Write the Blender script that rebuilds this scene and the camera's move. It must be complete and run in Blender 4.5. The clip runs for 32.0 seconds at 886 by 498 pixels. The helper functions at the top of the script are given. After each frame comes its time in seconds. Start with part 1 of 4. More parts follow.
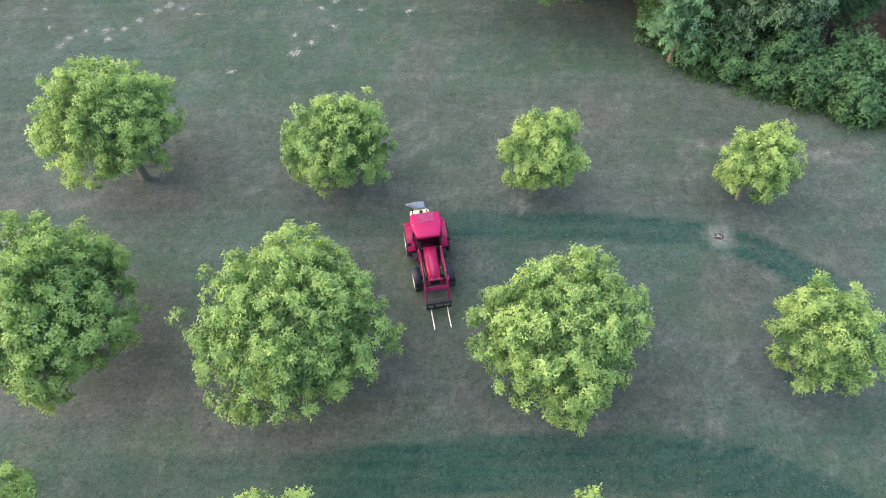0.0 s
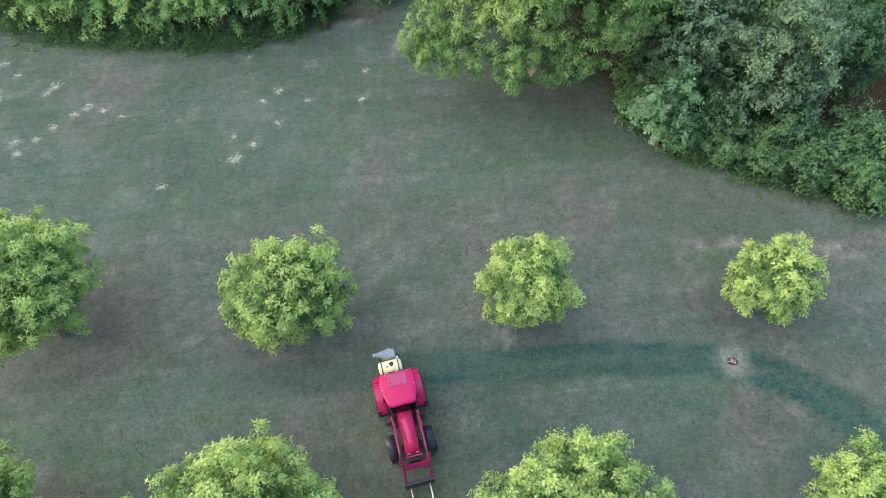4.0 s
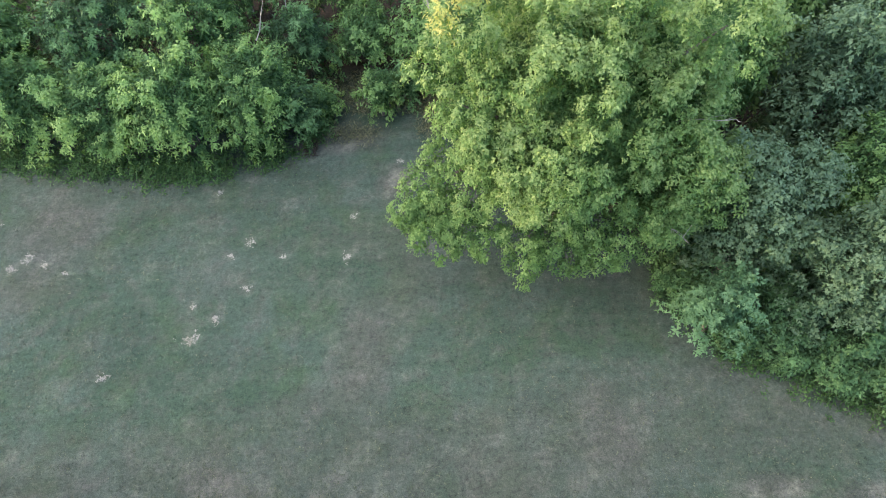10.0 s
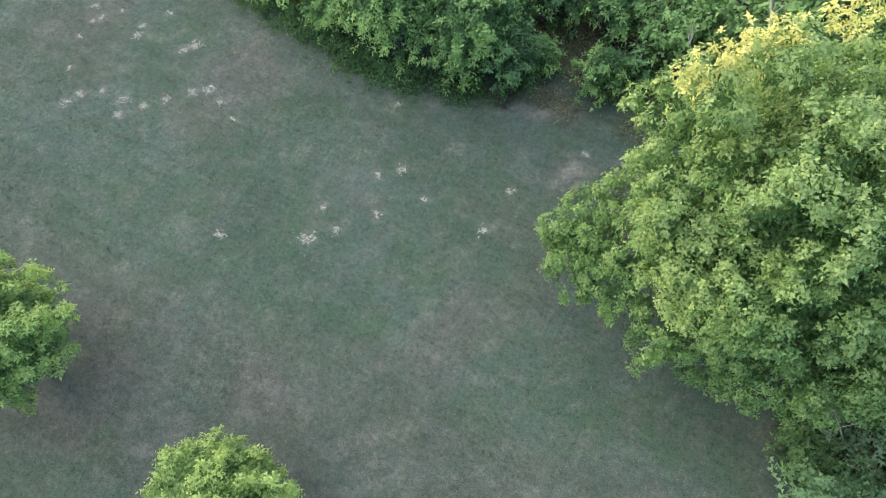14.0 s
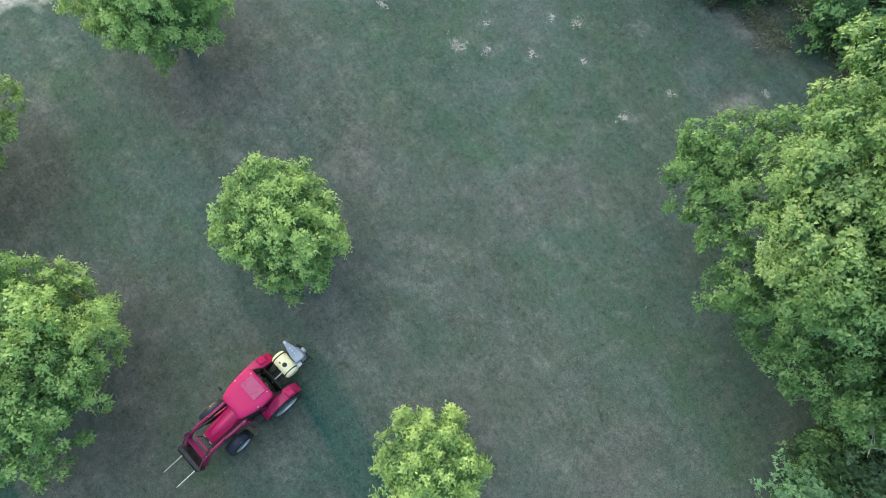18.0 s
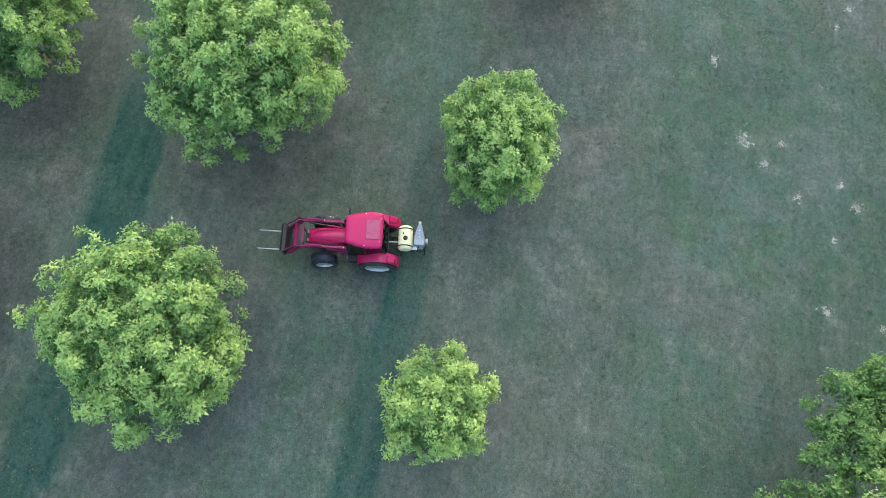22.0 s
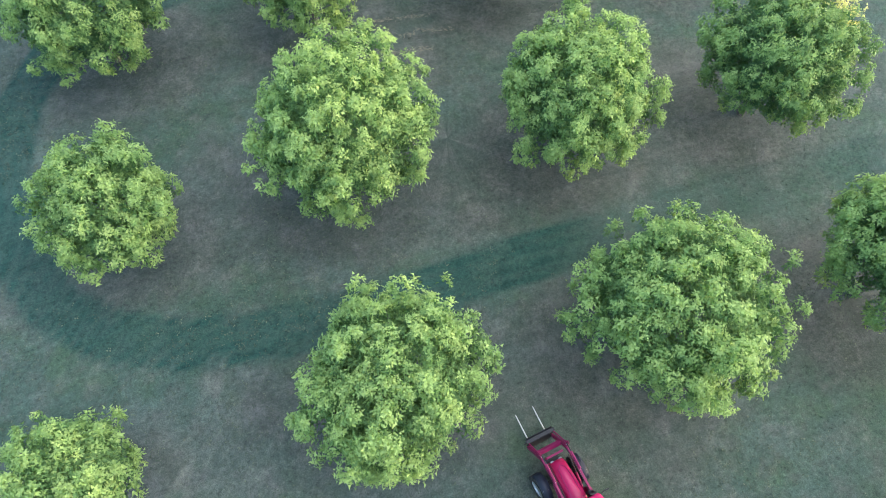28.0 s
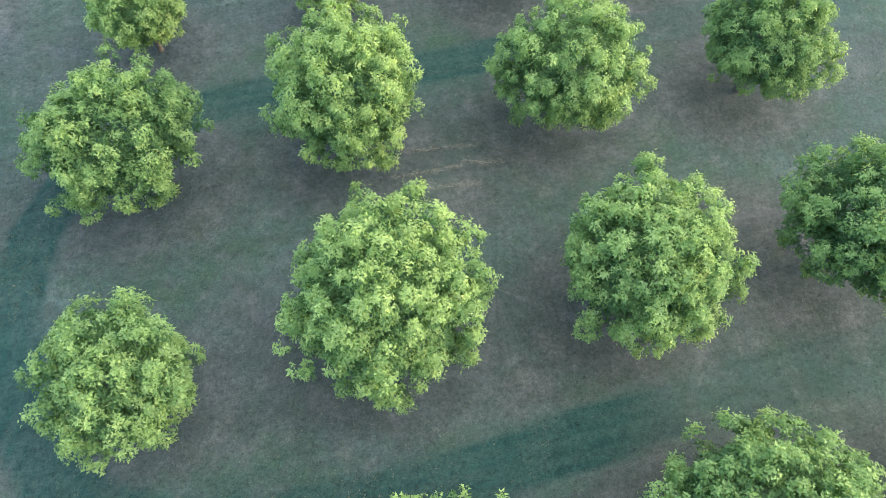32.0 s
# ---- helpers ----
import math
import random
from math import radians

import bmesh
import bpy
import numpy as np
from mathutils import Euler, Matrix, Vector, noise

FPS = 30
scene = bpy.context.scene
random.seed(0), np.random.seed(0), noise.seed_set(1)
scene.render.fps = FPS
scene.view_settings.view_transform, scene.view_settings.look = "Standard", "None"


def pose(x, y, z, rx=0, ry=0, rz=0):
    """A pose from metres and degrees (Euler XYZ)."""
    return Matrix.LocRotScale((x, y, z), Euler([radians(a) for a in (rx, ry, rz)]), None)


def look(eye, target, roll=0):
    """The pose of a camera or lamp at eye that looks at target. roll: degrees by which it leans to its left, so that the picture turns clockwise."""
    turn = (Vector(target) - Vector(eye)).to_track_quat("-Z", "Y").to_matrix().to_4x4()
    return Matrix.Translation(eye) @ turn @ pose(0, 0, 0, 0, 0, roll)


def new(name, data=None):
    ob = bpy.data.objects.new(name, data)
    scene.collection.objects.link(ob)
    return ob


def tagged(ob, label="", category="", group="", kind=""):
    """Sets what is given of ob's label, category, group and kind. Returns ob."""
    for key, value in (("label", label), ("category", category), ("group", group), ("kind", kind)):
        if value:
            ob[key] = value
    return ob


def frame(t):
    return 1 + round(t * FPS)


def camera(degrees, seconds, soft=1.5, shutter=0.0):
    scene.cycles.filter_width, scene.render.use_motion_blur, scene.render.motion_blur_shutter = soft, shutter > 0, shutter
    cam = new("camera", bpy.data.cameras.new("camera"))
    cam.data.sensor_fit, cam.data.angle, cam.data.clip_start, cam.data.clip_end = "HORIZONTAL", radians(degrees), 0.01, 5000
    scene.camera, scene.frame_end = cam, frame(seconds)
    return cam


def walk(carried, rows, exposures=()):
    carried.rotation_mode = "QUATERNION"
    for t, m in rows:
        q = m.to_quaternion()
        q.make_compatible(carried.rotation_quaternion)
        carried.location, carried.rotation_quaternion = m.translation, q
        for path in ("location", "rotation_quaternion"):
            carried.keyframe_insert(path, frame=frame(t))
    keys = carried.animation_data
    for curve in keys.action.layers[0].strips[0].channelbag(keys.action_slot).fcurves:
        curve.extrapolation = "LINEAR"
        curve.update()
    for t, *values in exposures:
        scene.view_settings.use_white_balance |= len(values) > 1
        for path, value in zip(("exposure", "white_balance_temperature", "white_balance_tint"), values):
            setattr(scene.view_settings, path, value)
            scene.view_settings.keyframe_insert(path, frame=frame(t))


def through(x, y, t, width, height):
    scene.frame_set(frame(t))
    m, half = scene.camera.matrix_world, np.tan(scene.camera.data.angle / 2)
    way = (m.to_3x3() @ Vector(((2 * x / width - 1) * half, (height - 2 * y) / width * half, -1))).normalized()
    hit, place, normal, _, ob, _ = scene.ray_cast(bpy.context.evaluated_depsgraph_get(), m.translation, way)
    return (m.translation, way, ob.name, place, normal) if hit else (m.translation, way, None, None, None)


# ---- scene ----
cam = camera(69.6, 32.0, soft=0.85)
PATH = [
    (0, (0.974, 0.096, 25.204), (0.974, 1.206, 23.54), -1.0),
    (0.5, (1.023, 1.027, 25.227), (1.027, 2.136, 23.562), -1.1),
    (1, (1.105, 1.93, 25.223), (1.114, 3.04, 23.559), -1.3),
    (1.5, (1.057, 2.888, 25.123), (1.081, 4.001, 23.461), -1.2),
    (2, (1.091, 3.721, 25.052), (1.127, 4.84, 23.394), -1.3),
    (2.5, (1.183, 4.641, 25.051), (1.228, 5.761, 23.395), -1.4),
    (3, (1.185, 5.551, 24.965), (1.247, 6.676, 23.313), -1.3),
    (3.5, (1.198, 6.391, 24.884), (1.277, 7.521, 23.236), -1.1),
    (5.5, (1.637, 10.098, 25.01), (1.758, 11.22, 23.359), -1.6),
    (6, (1.861, 11.005, 25.064), (1.984, 12.123, 23.41), -1.9),
    (6.5, (2.017, 11.963, 25.146), (2.145, 13.075, 23.489), -2.0),
    (7, (2.124, 12.852, 25.245), (2.259, 13.961, 23.586), -2.0),
    (7.5, (2.287, 13.751, 25.329), (2.42, 14.858, 23.669), -2.1),
    (8, (2.58, 14.662, 25.269), (2.701, 15.776, 23.612), -2.2),
    (8.5, (2.706, 15.589, 25.348), (2.817, 16.703, 23.691), -2.2),
    (9, (2.968, 16.628, 25.375), (3.054, 17.74, 23.715), -2.5),
    (9.5, (3.094, 17.575, 25.459), (3.156, 18.677, 23.791), -2.4),
    (10, (3.176, 18.432, 25.482), (3.207, 19.53, 23.811), -2.2),
    (10.5, (3.237, 19.393, 25.557), (3.224, 20.477, 23.876), -2.1),
    (11, (3.24, 20.195, 25.6), (3.176, 21.263, 23.909), -1.7),
    (11.5, (3.238, 20.878, 25.617), (3.116, 21.92, 23.915), -1.2),
    (12, (3.274, 21.564, 25.617), (3.09, 22.563, 23.894), -1.1),
    (12.5, (3.224, 22.144, 25.591), (2.984, 23.089, 23.845), -1.0),
    (13, (3.22, 22.668, 25.482), (2.921, 23.549, 23.711), -1.1),
    (13.5, (3.065, 22.891, 25.496), (2.729, 23.706, 23.7), -0.1),
    (14, (2.83, 22.913, 25.566), (2.478, 23.663, 23.746), 1.3),
    (14.5, (2.992, 23.119, 25.423), (2.606, 23.788, 23.577), 0.7),
    (16.5, (3.576, 22.122, 24.816), (3.174, 22.574, 22.91), 2.5),
    (17, (3.796, 21.868, 24.789), (3.401, 22.271, 22.87), 3.1),
    (17.5, (4.023, 21.552, 24.728), (3.637, 21.915, 22.799), 4.3),
    (18, (4.311, 21.278, 24.701), (3.928, 21.602, 22.765), 5.3),
    (18.5, (4.647, 21.061, 24.68), (4.263, 21.348, 22.738), 5.7),
    (19, (5.038, 20.84, 24.613), (4.644, 21.097, 22.669), 6.2),
    (19.5, (5.399, 20.621, 24.547), (4.993, 20.848, 22.602), 7.0),
    (20, (5.731, 20.34, 24.493), (5.309, 20.542, 22.549), 9.0),
    (20.5, (5.967, 20.088, 24.472), (5.525, 20.258, 22.529), 10.7),
    (21, (6.165, 19.827, 24.45), (5.691, 19.954, 22.511), 11.8),
    (21.5, (6.307, 19.622, 24.409), (5.803, 19.692, 22.475), 12.1),
    (22, (6.463, 19.375, 24.369), (5.929, 19.386, 22.441), 12.7),
    (22.5, (6.512, 19.165, 24.416), (5.958, 19.1, 22.495), 12.5),
    (23, (6.512, 18.926, 24.477), (5.952, 18.785, 22.562), 12.5),
    (23.5, (6.457, 18.689, 24.535), (5.903, 18.471, 22.626), 12.1),
    (24, (6.44, 18.425, 24.537), (5.897, 18.128, 22.635), 11.7),
    (24.5, (6.363, 18.139, 24.507), (5.845, 17.765, 22.612), 10.9),
    (25, (6.326, 17.843, 24.465), (5.834, 17.397, 22.578), 10.2),
    (25.5, (6.265, 17.459, 24.395), (5.807, 16.948, 22.517), 9.6),
    (27.5, (6.126, 16.019, 24.147), (5.781, 15.279, 22.321), 6.5),
    (28, (5.984, 15.423, 24.183), (5.669, 14.655, 22.364), 5.8),
    (28.5, (5.925, 14.779, 24.16), (5.625, 13.984, 22.35), 5.5),
    (29, (5.91, 14.175, 24.108), (5.619, 13.358, 22.306), 5.3),
    (29.5, (5.888, 13.533, 24.078), (5.603, 12.697, 22.284), 5.1),
    (30, (5.864, 12.841, 24.038), (5.58, 11.99, 22.251), 4.9),
    (30.5, (5.825, 12.08, 24.022), (5.541, 11.219, 22.24), 4.9),
    (31, (5.807, 11.308, 23.986), (5.519, 10.437, 22.209), 4.9),
    (31.5, (5.77, 10.594, 23.923), (5.477, 9.71, 22.152), 4.8),
    (32, (5.795, 9.796, 23.82), (5.489, 8.902, 22.058), 5.1),
]
walk(cam, [(t, look(eye, target, roll)) for t, eye, target, roll in PATH], [(0.0, 2.64, 6800, 20), (4.5, 2.57, 6800, 19), (13.0, 2.44, 6800, 18), (18.0, 2.33, 6350, 9), (25.0, 2.53, 6300, 12), (32.0, 2.60, 6350, 16)])

# ---- world, sun ----
world = bpy.data.worlds.new("dusk_sky")
scene.world = world
world.use_nodes = True
wn = world.node_tree
sky = wn.nodes.new("ShaderNodeTexSky")
sky.sky_type = "NISHITA"
sky.sun_disc = False
sky.sun_elevation = radians(12)
sky.sun_rotation = radians(280)
sky.air_density, sky.dust_density, sky.ozone_density = 1.0, 2.0, 2.0
wn.nodes["Background"].inputs["Strength"].default_value = 0.15
wn.links.new(sky.outputs["Color"], wn.nodes["Background"].inputs["Color"])

sun_data = bpy.data.lights.new("sun", "SUN")
sun_data.energy, sun_data.angle, sun_data.color = 0.45, radians(60), (1.0, 0.97, 0.92)
sun = new("sun", sun_data)
sun.matrix_world = look((-20, 8, 60), (0, 12, 0))

# ---- materials ----


def material(name):
    m = bpy.data.materials.new(name)
    m.use_nodes = True
    return m, m.node_tree, m.node_tree.nodes["Principled BSDF"]


def node(tree, kind, **values):
    n = tree.nodes.new("ShaderNode" + kind)
    for key, value in values.items():
        n.inputs[key.replace("_", " ")].default_value = value
    return n


def ramp(tree, fac, stops):
    r = tree.nodes.new("ShaderNodeValToRGB")
    while len(r.color_ramp.elements) < len(stops):
        r.color_ramp.elements.new(0.5)
    for e, (at, c) in zip(r.color_ramp.elements, stops):
        e.position, e.color = at, (*c, 1)
    tree.links.new(fac, r.inputs["Fac"])
    return r.outputs["Color"]


def mix(tree, fac, a, b, blend="MIX"):
    m = tree.nodes.new("ShaderNodeMix")
    m.data_type, m.blend_type = "RGBA", blend
    for socket, value in ((m.inputs[0], fac), (m.inputs[6], a), (m.inputs[7], b)):
        if isinstance(value, (int, float)):
            socket.default_value = value
        elif isinstance(value, tuple):
            socket.default_value = (*value, 1)
        else:
            tree.links.new(value, socket)
    return m.outputs[2]


def noise_out(tree, scale, detail=3.0, rough=0.6, coords="Object"):
    c = tree.nodes.new("ShaderNodeTexCoord")
    n = node(tree, "TexNoise", Scale=scale, Detail=detail, Roughness=rough)
    tree.links.new(c.outputs[coords], n.inputs["Vector"])
    return n.outputs["Fac"]


def bump(tree, bsdf, height, strength, distance=0.02):
    b = node(tree, "Bump", Strength=strength, Distance=distance)
    tree.links.new(height, b.inputs["Height"])
    tree.links.new(b.outputs["Normal"], bsdf.inputs["Normal"])


def painted(name, colour, rough=0.4, metal=0.0, wear=0.25, coat=0.0):
    """Paint, rubber, plastic or metal with dust and slight mottling."""
    m, tree, b = material(name)
    fine, coarse = noise_out(tree, 45.0, 4.0), noise_out(tree, 6.0, 3.0)
    dusty = tuple(c * (1 - wear) + 0.22 * wear * g for c, g in zip(colour, (1.0, 0.93, 0.8)))
    dark = tuple(c * 0.82 for c in colour)
    base = mix(tree, ramp(tree, coarse, [(0.35, (0, 0, 0)), (0.7, (1, 1, 1))]), colour, dusty)
    base = mix(tree, ramp(tree, fine, [(0.45, (0, 0, 0)), (0.75, (0.6, 0.6, 0.6))]), base, dark)
    tree.links.new(base, b.inputs["Base Color"])
    b.inputs["Metallic"].default_value = metal
    b.inputs["Coat Weight"].default_value = coat
    b.inputs["Specular IOR Level"].default_value = 0.3
    tree.links.new(ramp(tree, coarse, [(0.3, (rough * 0.8,) * 3), (0.75, (min(1, rough * 1.4),) * 3)]), b.inputs["Roughness"])
    bump(tree, b, fine, 0.08, 0.004)
    return m


def leafy(name, light_tone, mid, dark_tone, through=0.35):
    """Leaves: every leaf its own shade, some light passing through the blade."""
    m, tree, b = material(name)
    geo = tree.nodes.new("ShaderNodeNewGeometry")
    # tone runs dark to light; crowns carry painted light and shade in it
    tone = tree.nodes.new("ShaderNodeAttribute")
    tone.attribute_name = "tone"
    blend = node(tree, "MapRange")
    tree.links.new(tone.outputs["Fac"], blend.inputs["Value"])
    base = ramp(tree, blend.outputs["Result"], [(0.0, dark_tone), (0.5, mid), (1.0, light_tone)])
    island = ramp(tree, geo.outputs["Random Per Island"], [(0.0, (0.90, 0.90, 0.90)), (1.0, (1.10, 1.10, 1.10))])
    base = mix(tree, 1.0, base, island, "MULTIPLY")
    leaflet = ramp(tree, noise_out(tree, 26.0, 2.0, 0.7), [(0.36, (0.9, 0.905, 0.9)), (0.5, (1.0, 1.0, 1.0)), (0.66, (1.1, 1.095, 1.09))])
    base = mix(tree, 1.0, base, leaflet, "MULTIPLY")
    tree.links.new(base, b.inputs["Base Color"])
    b.inputs["Roughness"].default_value = 0.6
    b.inputs["Specular IOR Level"].default_value = 0.2
    t = tree.nodes.new("ShaderNodeBsdfTranslucent")
    tree.links.new(mix(tree, 1.0, base, (1.15, 1.2, 0.6), "MULTIPLY"), t.inputs["Color"])
    s = node(tree, "MixShader", Fac=through)
    tree.links.new(b.outputs["BSDF"], s.inputs[1])
    tree.links.new(t.outputs["BSDF"], s.inputs[2])
    # gaps between the leaflets of one compound leaf
    gap = node(tree, "MapRange", From_Min=0.35, From_Max=0.37)
    tree.links.new(noise_out(tree, 19.0, 1.0, 0.5), gap.inputs["Value"])
    g = tree.nodes.new("ShaderNodeMixShader")
    clear = tree.nodes.new("ShaderNodeBsdfTransparent")
    tree.links.new(gap.outputs["Result"], g.inputs["Fac"])
    tree.links.new(clear.outputs["BSDF"], g.inputs[1])
    tree.links.new(s.outputs["Shader"], g.inputs[2])
    tree.links.new(g.outputs["Shader"], tree.nodes["Material Output"].inputs["Surface"])
    return m


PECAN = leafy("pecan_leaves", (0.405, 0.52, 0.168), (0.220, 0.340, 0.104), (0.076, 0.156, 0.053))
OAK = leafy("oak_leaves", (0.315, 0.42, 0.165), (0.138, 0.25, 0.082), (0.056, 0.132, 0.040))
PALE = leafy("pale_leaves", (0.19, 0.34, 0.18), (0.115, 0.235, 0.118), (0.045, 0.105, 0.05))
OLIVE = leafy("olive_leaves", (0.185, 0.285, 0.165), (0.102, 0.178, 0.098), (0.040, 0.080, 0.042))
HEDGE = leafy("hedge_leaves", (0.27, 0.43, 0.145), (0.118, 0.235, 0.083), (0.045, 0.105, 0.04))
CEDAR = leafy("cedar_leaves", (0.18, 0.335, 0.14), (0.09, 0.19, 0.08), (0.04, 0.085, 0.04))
# yellow leaf colours that stand in for low sun on the tips
SUNLIT = leafy("sunlit_leaves", (0.70, 0.65, 0.25), (0.55, 0.54, 0.18), (0.36, 0.41, 0.13))


def bark_material():
    m, tree, b = material("bark")
    n = noise_out(tree, 14.0, 5.0, 0.7)
    tree.links.new(ramp(tree, n, [(0.3, (0.06, 0.05, 0.04)), (0.7, (0.21, 0.18, 0.15))]), b.inputs["Base Color"])
    b.inputs["Roughness"].default_value = 0.9
    bump(tree, b, n, 0.6, 0.03)
    return m


BARK = bark_material()
DEADWOOD = painted("dead_wood", (0.30, 0.28, 0.25), 0.9)
WEED = leafy("weed_leaves", (0.13, 0.15, 0.095), (0.075, 0.098, 0.064), (0.050, 0.070, 0.048), 0.1)


BLEACHED = painted("bleached_grass", (0.36, 0.35, 0.30), 0.9)
RANK = leafy("rank_weed_leaves", (0.27, 0.25, 0.16), (0.15, 0.16, 0.09), (0.07, 0.09, 0.05), 0.15)


def ground_colour(tree, speck):
    """Turf of mixed green and straw, worn soil, pale dry spots, wet darker passes and woodland litter, by the sheet's own cover masks."""
    cover = tree.nodes.new("ShaderNodeAttribute")
    cover.attribute_name = "cover"
    parts = tree.nodes.new("ShaderNodeSeparateColor")
    tree.links.new(cover.outputs["Color"], parts.inputs["Color"])
    broad = noise_out(tree, 0.16, 6.0, 0.62)
    turf = ramp(tree, broad, [(0.32, (0.046, 0.080, 0.053)), (0.44, (0.056, 0.093, 0.065)), (0.54, (0.068, 0.104, 0.079)), (0.68, (0.092, 0.128, 0.103))])
    lush = ramp(tree, noise_out(tree, 0.42, 5.0, 0.66), [(0.48, (0.0, 0.0, 0.0)), (0.66, (0.75, 0.75, 0.75))])
    turf = mix(tree, lush, turf, (0.058, 0.100, 0.055))
    soil = ramp(tree, noise_out(tree, 0.9, 5.0, 0.65), [(0.3, (0.073, 0.080, 0.065)), (0.5, (0.099, 0.101, 0.086)), (0.7, (0.137, 0.131, 0.118))])
    pale = ramp(tree, noise_out(tree, 5.0, 4.0), [(0.3, (0.22, 0.215, 0.17)), (0.7, (0.46, 0.44, 0.37))])
    wet = ramp(tree, noise_out(tree, 1.2, 4.0), [(0.3, (0.019, 0.060, 0.047)), (0.7, (0.035, 0.080, 0.060))])
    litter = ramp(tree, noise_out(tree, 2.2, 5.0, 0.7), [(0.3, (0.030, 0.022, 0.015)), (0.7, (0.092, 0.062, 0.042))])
    thin = ramp(tree, noise_out(tree, 1.1, 6.0, 0.72), [(0.46, (0.0, 0.0, 0.0)), (0.64, (0.5, 0.5, 0.5))])
    c = mix(tree, thin, turf, soil)
    c = mix(tree, parts.outputs["Green"], c, soil)
    c = mix(tree, parts.outputs["Red"], c, wet)
    c = mix(tree, parts.outputs["Blue"], c, pale)
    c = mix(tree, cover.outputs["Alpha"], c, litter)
    # mower rows along the passes
    place = tree.nodes.new("ShaderNodeTexCoord")
    rows = tree.nodes.new("ShaderNodeMapping")
    rows.inputs["Scale"].default_value = (0.05, 1.0, 1.0)
    tree.links.new(place.outputs["Object"], rows.inputs["Vector"])
    swath = node(tree, "TexNoise", Scale=1.2, Detail=6.0, Roughness=0.7)
    tree.links.new(rows.outputs["Vector"], swath.inputs["Vector"])
    c = mix(tree, 1.0, c, ramp(tree, swath.outputs["Fac"], [(0.32, (0.83, 0.85, 0.83)), (0.68, (1.01, 1.02, 1.01))]), "MULTIPLY")
    # clumps of a hand's width, darker and browner or paler than the rest
    clump = ramp(tree, noise_out(tree, 2.6, 5.0, 0.7), [(0.34, (0.80, 0.79, 0.80)), (0.47, (0.98, 0.98, 0.98)), (0.58, (1.06, 1.05, 1.04)), (0.70, (1.22, 1.19, 1.18))])
    c = mix(tree, 1.0, c, clump, "MULTIPLY")
    return mix(tree, 1.0, c, speck, "MULTIPLY")


def ground_material():
    m, tree, b = material("turf")
    fine = noise_out(tree, 6.0, 6.0, 0.78)
    speck = ramp(tree, fine, [(0.34, (0.60, 0.62, 0.60)), (0.46, (0.94, 0.94, 0.94)), (0.56, (1.07, 1.06, 1.05)), (0.68, (1.42, 1.38, 1.32))])
    straw = ramp(tree, noise_out(tree, 19.0, 3.0, 0.75), [(0.36, (0.80, 0.81, 0.80)), (0.5, (1.0, 1.0, 1.0)), (0.66, (1.28, 1.25, 1.2))])
    speck = mix(tree, 1.0, speck, straw, "MULTIPLY")
    tree.links.new(ground_colour(tree, speck), b.inputs["Base Color"])
    b.inputs["Roughness"].default_value = 0.95
    b.inputs["Specular IOR Level"].default_value = 0.15
    bump(tree, b, fine, 0.45, 0.06)
    return m


def grass_material():
    m, tree, b = material("grass_blades")
    geo = tree.nodes.new("ShaderNodeNewGeometry")
    speck = ramp(tree, geo.outputs["Random Per Island"], [(0.0, (0.72, 0.76, 0.71)), (0.6, (1.0, 1.04, 0.98)), (1.0, (1.4, 1.36, 1.28))])
    tree.links.new(ground_colour(tree, speck), b.inputs["Base Color"])
    b.inputs["Roughness"].default_value = 0.8
    b.inputs["Specular IOR Level"].default_value = 0.2
    return m


RED = painted("red_enamel", (0.42, 0.008, 0.078), 0.35, 0.0, 0.03, 0.15)
ROOF_RED = painted("roof_red", (0.42, 0.008, 0.08), 0.5, 0.0, 0.03, 0.0)
HATCH = painted("hatch_red", (0.33, 0.035, 0.10), 0.3, 0.0, 0.15)
MAROON = painted("loader_maroon", (0.23, 0.010, 0.068), 0.45, 0.0, 0.05, 0.0)
BLACK = painted("black_steel", (0.018, 0.019, 0.022), 0.5, 0.2, 0.15)
FENDER = painted("black_plastic", (0.018, 0.024, 0.038), 0.45, 0.0, 0.03)
RUBBER = painted("tyre_rubber", (0.022, 0.022, 0.024), 0.85, 0.0, 0.3)
RIM = painted("silver_rim", (0.74, 0.75, 0.76), 0.45, 0.1, 0.1)
STEEL = painted("bright_steel", (0.55, 0.55, 0.53), 0.35, 0.85, 0.2)
GREY = painted("galvanised_grey", (0.30, 0.33, 0.35), 0.5, 0.45, 0.2)
TANK = painted("tank_plastic", (0.80, 0.74, 0.42), 0.45, 0.0, 0.12)
WHITE = painted("white_plastic", (0.75, 0.75, 0.72), 0.4, 0.0, 0.1)
SEAT = painted("seat_vinyl", (0.03, 0.03, 0.033), 0.6, 0.0, 0.1)
LENS = painted("lamp_clear", (0.6, 0.58, 0.58), 0.15)
LAMP_RED = painted("lamp_red", (0.30, 0.008, 0.012), 0.3)
CHAR = painted("charred_wood", (0.05, 0.034, 0.028), 0.95)
ASH = painted("wood_ash", (0.42, 0.35, 0.32), 0.95, 0.0, 0.3)
STRAW = painted("cut_straw", (0.26, 0.225, 0.145), 0.9)


def glass_material():
    m, tree, b = material("cab_glass")
    b.inputs["Base Color"].default_value = (0.16, 0.21, 0.21, 1)
    b.inputs["Transmission Weight"].default_value = 1.0
    b.inputs["Roughness"].default_value = 0.03
    b.inputs["IOR"].default_value = 1.3
    return m


GLASS = glass_material()

# ---- mesh helpers ----


